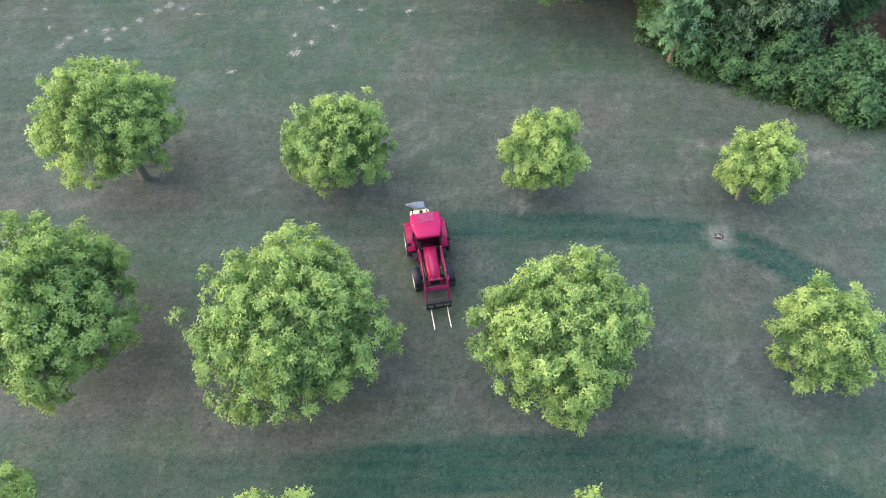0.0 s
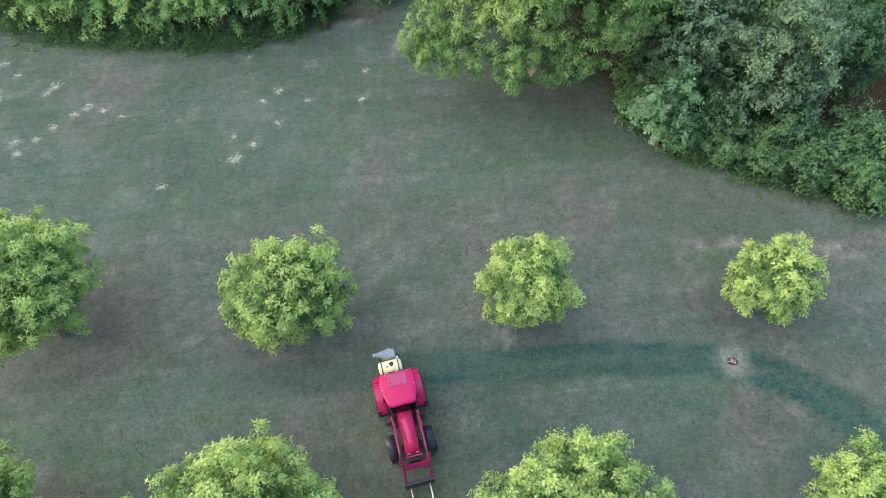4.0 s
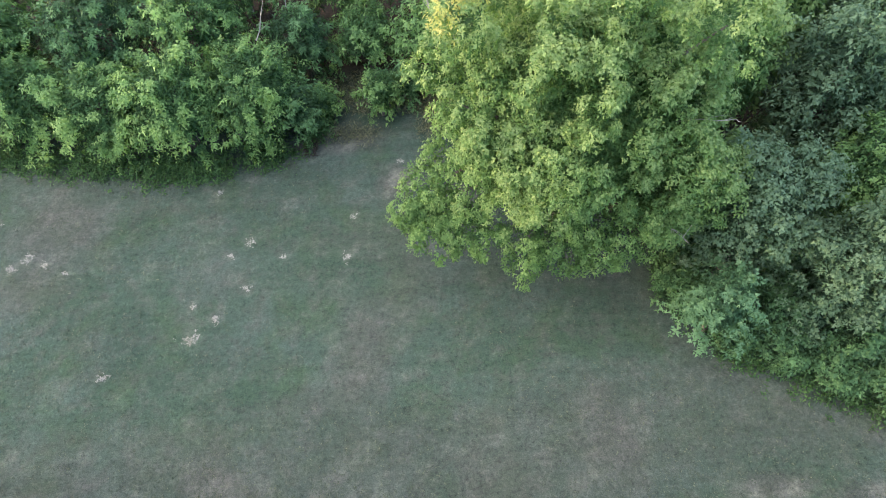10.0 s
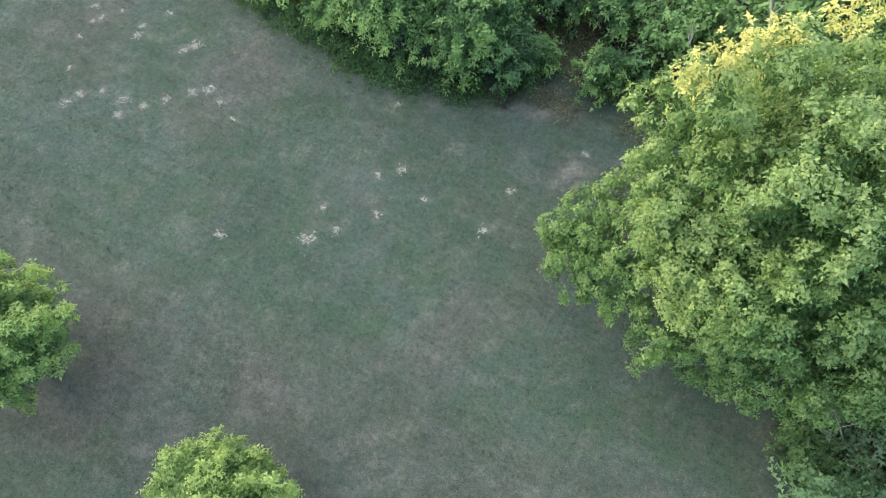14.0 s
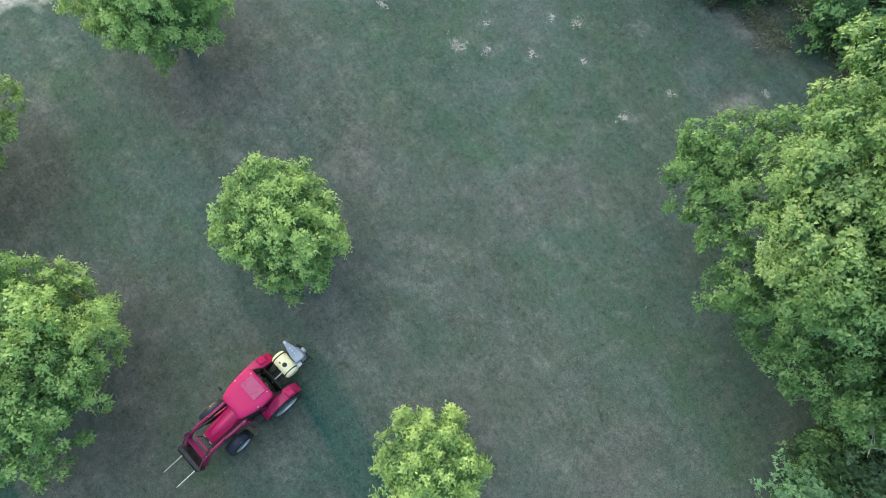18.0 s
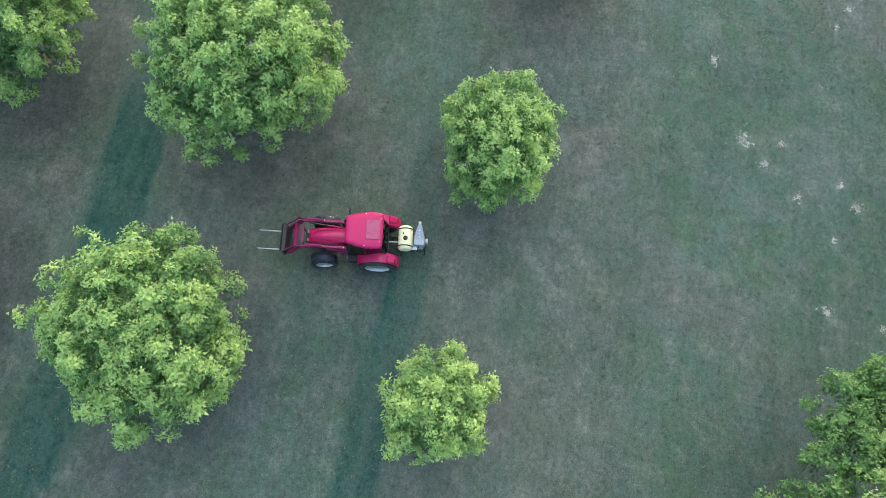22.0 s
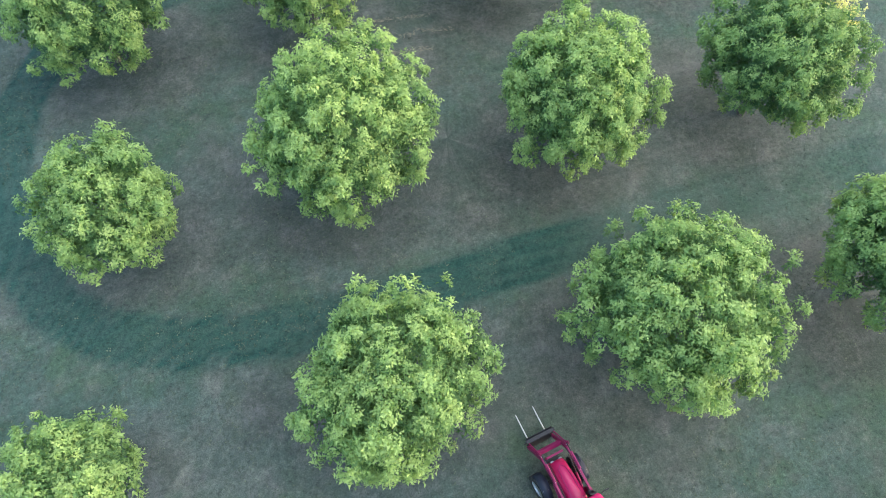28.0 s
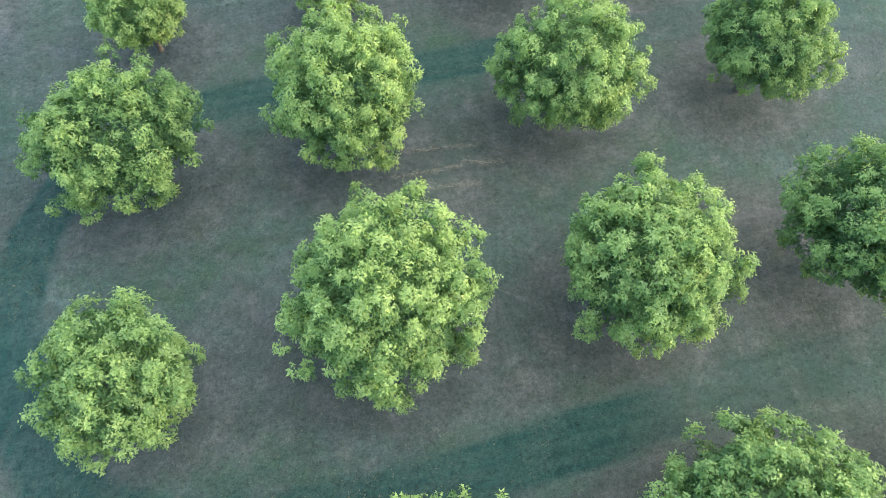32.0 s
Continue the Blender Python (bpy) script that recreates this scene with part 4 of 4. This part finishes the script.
    # rear linkage
    for side in (1, -1):
        part("lower_link", tube([(-0.15, side * 0.24, 0.5), (-0.78, side * 0.36, 0.48)], 0.03, 8), BLACK, t)
        part("lift_rod", tube([(-0.28, side * 0.3, 1.05), (-0.5, side * 0.31, 0.5)], 0.02, 6), BLACK, t)
        part("hydraulic_hose", tube([(-0.2, side * 0.08, 1.15), (-0.42, side * 0.12, 1.22), (-0.55, side * 0.07, 1.05), (-0.45, side * 0.02, 0.9)], 0.014, 6), BLACK, t)
    part("top_link", tube([(-0.2, 0, 1.0), (-0.75, 0, 1.0)], 0.026, 8), STEEL, t)
    part("drawbar", box(0.6, 0.09, 0.05, (-0.45, 0, 0.42), 0.01), BLACK, t)
    # loader
    frame_ = box(0.14, 1.06, 0.16, (1.3, 0, 0.78), 0.02)
    loader = part("loader_frame", frame_, MAROON, t, "dark red loader")
    for side in (1, -1):
        post = prism([(1.16, 0.75), (1.12, 1.5), (1.2, 1.66), (1.34, 1.66), (1.42, 1.5), (1.44, 0.75)], side * 0.49, side * 0.56, 0.012)
        part("loader_post", post, MAROON, loader)
        spine = prism([(1.16, 1.52), (1.16, 1.66), (2.2, 1.72), (3.02, 1.66), (3.16, 1.56), (3.72, 0.62), (3.76, 0.48), (3.62, 0.44), (3.02, 1.44), (2.9, 1.53), (2.2, 1.58)], side * 0.45, side * 0.53, 0.012)
        part("loader_arm", spine, MAROON, loader)
        part("lift_cylinder", tube([(1.34, side * 0.44, 0.95), (2.05, side * 0.44, 1.25)], 0.045, 10), MAROON, loader)
        part("lift_rod", tube([(2.05, side * 0.44, 1.25), (2.75, side * 0.44, 1.5)], 0.024, 8), BLACK, loader, "dark steel ram rod")
        part("tilt_cylinder", tube([(2.1, side * 0.49, 1.80), (2.8, side * 0.49, 1.82)], 0.036, 10), MAROON, loader)
        part("tilt_rod", tube([(2.8, side * 0.49, 1.82), (3.14, side * 0.49, 1.80)], 0.02, 8), BLACK, loader, "dark steel ram rod")
        part("tilt_link", prism([(3.02, 1.6), (3.06, 1.86), (3.18, 1.86), (3.22, 1.62)], side * 0.54, side * 0.565, 0.006), MAROON, loader)
        part("link_rod", tube([(3.14, side * 0.5, 1.8), (3.78, side * 0.5, 0.92)], 0.028, 8), MAROON, loader)
        for px_, pz_ in ((1.25, 1.68), (2.1, 1.735), (2.6, 1.72), (3.1, 1.66)):
            part("pin", lathe([(0, 0.022), (0.02, 0.018)], 8, "Z", (px_, side * 0.49, pz_)), STEEL, loader, "bright pin head")
        part("loader_hose", tube([(1.2, side * 0.42, 1.6), (1.8, side * 0.42, 1.75), (2.6, side * 0.42, 1.74), (3.0, side * 0.42, 1.62)], 0.012, 6), BLACK, loader)
    cross = box(0.16, 0.92, 0.16, (3.28, 0, 1.28), 0.02, (0, 53, 0))
    part("cross_tube", cross, MAROON, loader)
    # carriage and spears
    car = box(0.15, 1.14, 0.09, (3.84, 0, 0.92), 0.012)
    box(0.07, 1.12, 0.08, (3.84, 0, 0.42), 0.012, bm=car)
    for y in (-0.52, -0.2, 0.2, 0.52):
        box(0.06, 0.07, 0.5, (3.84, y, 0.67), 0.01, bm=car)
    tube([(3.78, -0.5, 0.92), (3.78, 0.5, 0.92)], 0.03, 8, car)
    box(0.04, 1.06, 0.62, (3.80, 0, 0.66), 0.008, (0, 33, 0), car)
    for k in range(7):
        box(0.05, 0.03, 0.6, (3.825, -0.48 + 0.16 * k, 0.67), 0.006, (0, 33, 0), car)
    carriage = part("carriage", car, BLACK, loader, "black steel quick-attach frame")
    for y in (-0.36, 0.36):
        part("spear", tube([(3.86, y, 0.44), (4.2, y, 0.43), (4.95, y, 0.47), (5.05, y, 0.475)], [0.026, 0.026, 0.02, 0.004], 10), STEEL, carriage, "bright steel hay spear")
    # the nose and loader are short ahead of the cab
    for o in t.children_recursive:
        if o.name.startswith("wheel") and o.location.x > 1.0:
            o.location.x = 1.0 + (o.location.x - 1.0) * 0.90
        if not any(q.name.startswith("wheel") for q in (o, o.parent)):
            for v in o.data.vertices:
                if v.co.x > 1.0:
                    v.co.x = 1.0 + (v.co.x - 1.0) * 0.90
    return t


TRACTOR_AT = pose(0.2, 17.05, 0, 0, 0, -81)
build_tractor(TRACTOR_AT)


def build_sprayer(where):
    s = tagged(new("mist_sprayer"), "mounted mist sprayer with cream tank and grey blower", "sprayer")
    s.matrix_world = where
    rails = tube([(-0.72, -0.42, 0.45), (-0.72, 0.42, 0.45)], 0.035, 8)
    for y in (-0.36, 0.36):
        tube([(-0.72, y, 0.45), (-1.75, y * 0.9, 0.40)], 0.032, 8, rails)
        tube([(-0.74, y, 0.42), (-0.76, 0.08 * (1 if y > 0 else -1), 1.05)], 0.028, 8, rails)
        tube([(-1.75, y * 0.9, 0.40), (-1.75, y * 0.9, -0.24)], 0.028, 8, rails)
        tube([(-0.85, y, 0.44), (-0.85, y, -0.24)], 0.028, 8, rails)
    tube([(-1.75, -0.34, 0.40), (-1.75, 0.34, 0.40)], 0.035, 8, rails)
    tube([(-1.75, -0.30, 0.78), (-1.75, 0.30, 0.78)], 0.02, 8, rails)
    for y in (-0.3, 0.3):
        tube([(-1.75, y, 0.40), (-1.75, y, 0.78)], 0.02, 8, rails)
    part("frame", rails, BLACK, s)
    body = lathe([(-0.47, 0.12), (-0.46, 0.2), (-0.42, 0.255), (-0.36, 0.275), (0.36, 0.275), (0.42, 0.255), (0.46, 0.2), (0.47, 0.12)], 28, "Y", (-1.0, 0, 0.92))
    tank = smooth(part("tank", body, TANK, s, "cream yellow plastic tank"))
    for y in (-0.33, 0.33):
        part("strap", lathe([(-0.022, 0.27), (-0.022, 0.284), (0.022, 0.284), (0.022, 0.27)], 28, "Y", (-1.0, y, 0.92)), BLACK, tank, "black steel strap")
    cap = lathe([(0, 0.085), (0.05, 0.085), (0.065, 0.07), (0.065, 0.03), (0.085, 0.025)], 18, "Z", (-1.0, 0.06, 1.18))
    part("lid", cap, BLACK, tank, "dark filler lid")
    part("tank_label", box(0.05, 0.08, 0.004, (-0.92, -0.12, 1.187), 0, (0, 17, 0)), CHAR, tank, "small dark unreadable label")
    cradle = box(0.4, 0.86, 0.05, (-1.0, 0, 0.62), 0.01)
    part("cradle", cradle, BLACK, s)
    # blower: round fan case, tapering spout to one side, pump and guard
    case = lathe([(-0.14, 0.10), (-0.14, 0.26), (-0.1, 0.30), (0.1, 0.30), (0.14, 0.26), (0.14, 0.1)], 28, "X", (-1.56, 0.05, 0.78))
    blower = smooth(part("blower_case", case, GREY, s, "galvanised grey fan case"))
    spout = bmesh.new()
    rows = []
    for y, hx, z0, z1 in ((0.28, 0.23, 0.80, 1.08), (0.02, 0.24, 0.82, 1.12), (-0.18, 0.18, 0.98, 1.18), (-0.40, 0.10, 1.10, 1.24), (-0.50, 0.075, 1.13, 1.26)):
        rows.append([spout.verts.new(c) for c in ((-1.52 - hx, y, z0), (-1.52 + hx, y, z0), (-1.52 + hx * 0.8, y, z1), (-1.52 - hx * 0.8, y, z1))])
    for a, b in zip(rows, rows[1:]):
        for k in range(4):
            spout.faces.new((a[k], a[(k + 1) % 4], b[(k + 1) % 4], b[k]))
    spout.faces.new(rows[0][::-1])
    spout.faces.new(rows[-1])
    bmesh.ops.bevel(spout, geom=spout.edges[:], offset=0.02, segments=2, affect="EDGES")
    part("spout", spout, GREY, blower, "grey sheet-metal spout")
    part("nozzle", lathe([(-0.09, 0.075), (0.0, 0.06), (0.02, 0.045)], 16, "Y", (-1.52, -0.50, 1.2)), STEEL, blower)
    for k in range(3):
        part("rivet", lathe([(0, 0.03), (0.02, 0.022)], 10, "Z", (-1.52, -0.02 - 0.12 * k, 1.15 + 0.035 * k)), STEEL, blower)
    grill = bmesh.new()
    for r in (0.08, 0.15, 0.22):
        pts = [(-1.72, 0.05 + r * math.cos(a), 0.78 + r * math.sin(a)) for a in (2 * math.pi * k / 20 for k in range(21))]
        tube(pts, 0.008, 5, grill)
    for k in range(6):
        a = math.pi * k / 6
        tube([(-1.72, 0.05 + 0.24 * math.cos(a), 0.78 + 0.24 * math.sin(a)), (-1.72, 0.05 - 0.24 * math.cos(a), 0.78 - 0.24 * math.sin(a))], 0.006, 5, grill)
    part("fan_guard", grill, STEEL, blower, "wire fan guard")
    part("pump", box(0.24, 0.26, 0.24, (-1.34, 0.27, 0.72), 0.03), WHITE, s, "white pump box")
    part("motor", lathe([(-1.86, 0.1), (-1.84, 0.12), (-1.76, 0.12), (-1.74, 0.1)], 18, "X", (0, 0.05, 0.78)), GREY, s)
    part("hose", tube([(-1.2, 0.2, 0.7), (-1.25, 0.42, 0.75), (-1.45, 0.45, 0.9), (-1.52, 0.3, 1.0)], 0.018, 8), BLACK, s)


build_sprayer(TRACTOR_AT @ pose(-0.02, -0.12, 0.24))

# ---- small things on the turf ----


def build_stump(x, y):
    """A burnt-out stump sunk in a ring of ash."""
    s = tagged(new("burnt_stump"), "low charred stump in a pale ring of ash", "stump")
    s.location, s.scale = (x, y, 0.0), (0.75, 0.75, 0.75)
    rng = random.Random(4)
    bm = bmesh.new()
    rings = []
    for r, z in ((0.26, -0.05), (0.24, 0.07), (0.19, 0.10), (0.14, 0.03), (0.0, 0.0)):
        rings.append([bm.verts.new(((r + rng.uniform(-0.04, 0.04)) * math.cos(a) * 1.25, (r + rng.uniform(-0.04, 0.04)) * math.sin(a), z + rng.uniform(-0.02, 0.03))) for a in (2 * math.pi * k / 14 for k in range(14))])
    for a, b in zip(rings, rings[1:]):
        for k in range(14):
            bm.faces.new((a[k], a[(k + 1) % 14], b[(k + 1) % 14], b[k]))
    part("stump", bm, CHAR, s)
    for k in range(4):
        a = rng.uniform(0, 6.3)
        part("burnt_stick", tube([(0.3 * math.cos(a), 0.2 * math.sin(a), 0.05), (0.05 + 0.1 * math.cos(a + 2), 0.12 * math.sin(a + 2), 0.11)], [0.03, 0.018], 6), ASH, s, "ash-grey burnt stick")


build_stump(14.2, 17.35)


def build_brush_pile(x, y):
    """Dark dead twigs heaped at the end of the thicket."""
    s = tagged(new("brush_pile"), "heap of dark dead twigs at the thicket edge", "brush pile")
    s.location = (x, y, 0)
    rng = random.Random(9)
    for k in range(26):
        a, r = rng.uniform(0, 6.3), rng.uniform(0.1, 0.55)
        p = Vector((r * math.cos(a), r * math.sin(a), 0.02))
        q = p + Vector((rng.uniform(-0.6, 0.6), rng.uniform(-0.6, 0.6), rng.uniform(0.15, 0.6)))
        m = p.lerp(q, 0.5) + Vector((rng.uniform(-0.1, 0.1), rng.uniform(-0.1, 0.1), 0.08))
        part("twig", tube([p, m, q], [0.022, 0.016, 0.006], 5), CHAR, s)


build_brush_pile(-3.0, 41.9)


def build_undergrowth():
    """Low weeds along the foot of the thicket and the wood."""
    rng = np.random.RandomState(77)
    edges = [FOOT, [(2.6, 46.4), (5.4, 44.6)], [(13.6, 34.0), (14.0, 31.0), (15.6, 28.8), (18.3, 27.2), (22.0, 25.5), (27.0, 23.9)]]
    at = []
    for line in edges:
        for (x0, y0), (x1, y1) in zip(line, line[1:]):
            count = int(150 * math.hypot(x1 - x0, y1 - y0))
            s = rng.uniform(0, 1, count)
            off = rng.normal(0.45, 0.5, count)
            nx, ny = -(y1 - y0), x1 - x0
            k = 1 / math.hypot(nx, ny)
            at.append(np.stack([x0 + s * (x1 - x0) + nx * k * off, y0 + s * (y1 - y0) + ny * k * off, 0.04 + rng.uniform(0, 0.95, count) * np.clip(off * 0.9 + 0.3, 0.06, 1)], -1))
    at = np.concatenate(at)
    at = at[value_noise(at[:, 0], at[:, 1], 1.3, 21) + rng.normal(0, 0.12, len(at)) > 0.26]
    out = unit(rng.normal(0, 0.3, at.shape) + [0, 0, 1])
    tagged(new("undergrowth", leaf_mesh("undergrowth", at, out, HEDGE, 7, 0.22, 0.09, rng, rng.uniform(0.0, 0.32, len(at)))), "low green weeds along the woodland foot", "weeds", kind="stuff")


build_undergrowth()


def build_weeds(count):
    """Flat dark weeds and leaf litter strewn in patches over the turf."""
    rng = np.random.RandomState(31)
    x, y = rng.uniform(-30, 28, count), rng.uniform(-22, 41, count)
    patch = 0.4 * value_noise(x, y, 6.0, 33) + 0.35 * value_noise(x, y, 1.3, 34) + 0.25 * value_noise(x * 0.12, y, 1.0, 35)
    patch += 0.10 * soft(np.abs(y - 25.2 - 0.05 * x), 2.6, 2.0) - 0.04 * (y > 31)
    keep = patch + rng.normal(0, 0.07, count) > 0.55
    x, y = x[keep], y[keep]
    at = np.stack([x, y, lie(x, y) + 0.004], -1)
    out = unit(rng.normal(0, 0.15, at.shape) + [0, 0, 1])
    tagged(new("weeds", leaf_mesh("weeds", at, out, WEED, 4, 0.08, 0.055, rng, rng.uniform(0, 1, len(at)) ** 2)), "scattered flat dark weeds in the turf", "weeds", kind="stuff")


build_weeds(120000)


def build_straw(lines):
    """Thin swaths of cut straw left by the mower."""
    rng = np.random.RandomState(41)
    verts = []
    for x0, y0, x1, y1 in lines:
        n = int(38 * math.hypot(x1 - x0, y1 - y0))
        s = rng.uniform(0, 1, n)
        p = np.stack([x0 + s * (x1 - x0) + rng.normal(0, 0.05, n), y0 + s * (y1 - y0) + rng.normal(0, 0.07, n)], -1)
        p = np.c_[p, lie(p[:, 0], p[:, 1]) + rng.uniform(0.01, 0.05, n)]
        a = math.atan2(y1 - y0, x1 - x0) + rng.normal(0, 0.6, n)
        d = np.stack([np.cos(a), np.sin(a), rng.normal(0, 0.1, n)], -1) * rng.uniform(0.05, 0.14, n)[:, None]
        w = np.stack([-np.sin(a), np.cos(a), 0 * a], -1) * 0.008
        verts.append(np.stack([p - d - w, p - d + w, p + d], 1).reshape(-1, 3))
    verts = np.concatenate(verts)
    tagged(new("cut_straw", sheet("cut_straw", verts, np.arange(len(verts)).reshape(-1, 3), STRAW)), "thin pale swaths of cut straw on the turf", "straw", kind="stuff")


build_straw([(2.4, -7.6, -1.4, -7.3), (3.0, -6.3, -0.3, -6.3), (-0.4, -6.5, -2.2, -6.0), (1.6, -5.4, -0.9, -5.2)])


def build_dry_tufts():
    """Bleached grass, flat on the turf in small star-shaped patches."""
    rng = np.random.RandomState(51)
    at = []
    for sx, sy, r in SPOTS:
        n = max(2, int(2 + 380 * r * r))
        p = np.array([sx, sy]) + rng.normal(0, 0.5 * r, (n, 2)) * [rng.uniform(0.7, 1.5), rng.uniform(0.7, 1.3)]
        at.append(np.c_[p, lie(p[:, 0], p[:, 1]) + 0.02])
    at = np.concatenate(at)
    out = unit(rng.normal(0, 0.15, at.shape) + [0, 0, 1])
    tagged(new("dry_grass", leaf_mesh("dry_grass", at, out, BLEACHED, 6, 0.085, 0.045, rng, np.zeros(len(at)))), "bleached dry grass in small patches on the turf", "dry grass", kind="stuff")


build_dry_tufts()


def build_rank_weeds():
    """Taller dry weeds in the gap between the thicket and the oak."""
    rng = np.random.RandomState(52)
    x, y = rng.uniform(-3.2, 4.6, 4200), rng.uniform(41.6, 47.5, 4200)
    keep = value_noise(x, y, 1.1, 53) + 0.25 * (y - 44.0) + rng.normal(0, 0.12, len(x)) > 0.5
    at = np.stack([x, y, lie(x, y) + 0.02], -1)[keep]
    out = unit(rng.normal(0, 0.35, at.shape) + [0, 0, 1])
    tagged(new("rank_weeds", leaf_mesh("rank_weeds", at, out, RANK, 7, 0.42, 0.035, rng, rng.uniform(0, 0.8, len(at)))), "rank brownish weeds in a gap of the thicket", "weeds", kind="stuff")


build_rank_weeds()


def bare_twigs(owner, start, way, length, seed):
    """A dead grey bough with side twigs that sticks out of a crown."""
    rng = random.Random(seed)
    start = Vector(start) - owner.location
    way = Vector(way).normalized()
    pts = [start + way * length * k / 4 + Vector((rng.uniform(-0.1, 0.1), rng.uniform(-0.1, 0.1), 0.05 * k)) for k in range(5)]
    bm = tube(pts, [0.03, 0.026, 0.02, 0.014, 0.006], 6)
    for k in range(9):
        p = pts[rng.randint(1, 4)]
        q = p + (way + Vector((rng.uniform(-1, 1), rng.uniform(-1, 1), rng.uniform(-0.2, 0.7)))).normalized() * rng.uniform(0.3, 0.9) * length * 0.4
        tube([p, p.lerp(q, 0.5) + Vector((0, 0, rng.uniform(-0.06, 0.06))), q], [0.012, 0.009, 0.004], 5, bm)
    part("dead_branch", bm, DEADWOOD, owner, "bare grey dead branch")


def owner_near(x, y):
    return min((o for o in bpy.data.objects if o.parent is None and o.name.split(".")[0] in ("oak_tree", "thicket_tree", "woodland_tree")), key=lambda o: math.hypot(o.location.x - x, o.location.y - y))


OAK_TREE = owner_near(8.9, 36.0)
bare_twigs(owner_near(-4.9, 42.4), (-4.6, 44.0, 5.6), (0.3, 0.6, 0.8), 2.2, 1)
bare_twigs(owner_near(-3.4, 47.6), (-3.6, 46.8, 5.4), (0.5, 0.3, 1.0), 2.4, 2)
bare_twigs(OAK_TREE, (4.6, 36.8, 10.6), (-0.7, 0.5, 0.6), 1.5, 3)
bare_twigs(OAK_TREE, (11.0, 32.6, 5.8), (0.6, -0.8, 0.1), 2.0, 4)
bare_twigs(OAK_TREE, (11.8, 33.6, 9.4), (0.7, -0.5, 0.4), 1.8, 5)
bare_twigs(OAK_TREE, (5.2, 37.4, 12.9), (-0.3, 0.8, 0.5), 1.8, 6)


def sunlit_sprays(name_of, index, places, seed):
    """Leaves coloured yellow to paint low sun on the outermost twigs of a tree."""
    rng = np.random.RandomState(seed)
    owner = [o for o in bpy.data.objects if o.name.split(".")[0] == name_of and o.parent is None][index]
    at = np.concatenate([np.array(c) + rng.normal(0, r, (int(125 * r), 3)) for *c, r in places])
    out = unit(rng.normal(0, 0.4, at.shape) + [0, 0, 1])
    part("yellow_leaves", leaf_mesh("yellow_leaves", at, out, SUNLIT, 11, 0.15, 0.08, rng, rng.uniform(0.2, 1, len(at))), SUNLIT, owner, "twig-end leaves coloured yellow for low sun")


sunlit_sprays("oak_tree", 0, [(-5.4, -1.2, 13.0, 0.28), (-4.9, -0.5, 13.3, 0.26), (-4.4, 0.1, 13.5, 0.3), (-3.9, 0.7, 13.5, 0.28), (-2.8, 1.3, 14.0, 0.25), (-2.2, 1.9, 14.2, 0.3), (-1.4, 2.2, 14.3, 0.25), (3.5, 0.4, 14.0, 0.15)], 5)
sunlit_sprays("pecan_tree", 8, [(-2.2, -0.6, 5.6, 0.3), (-2.7, -0.2, 4.8, 0.3)], 6)
sunlit_sprays("pecan_tree", 4, [(-2.9, -0.4, 5.6, 0.3), (-3.2, 0.3, 5.0, 0.25)], 7)
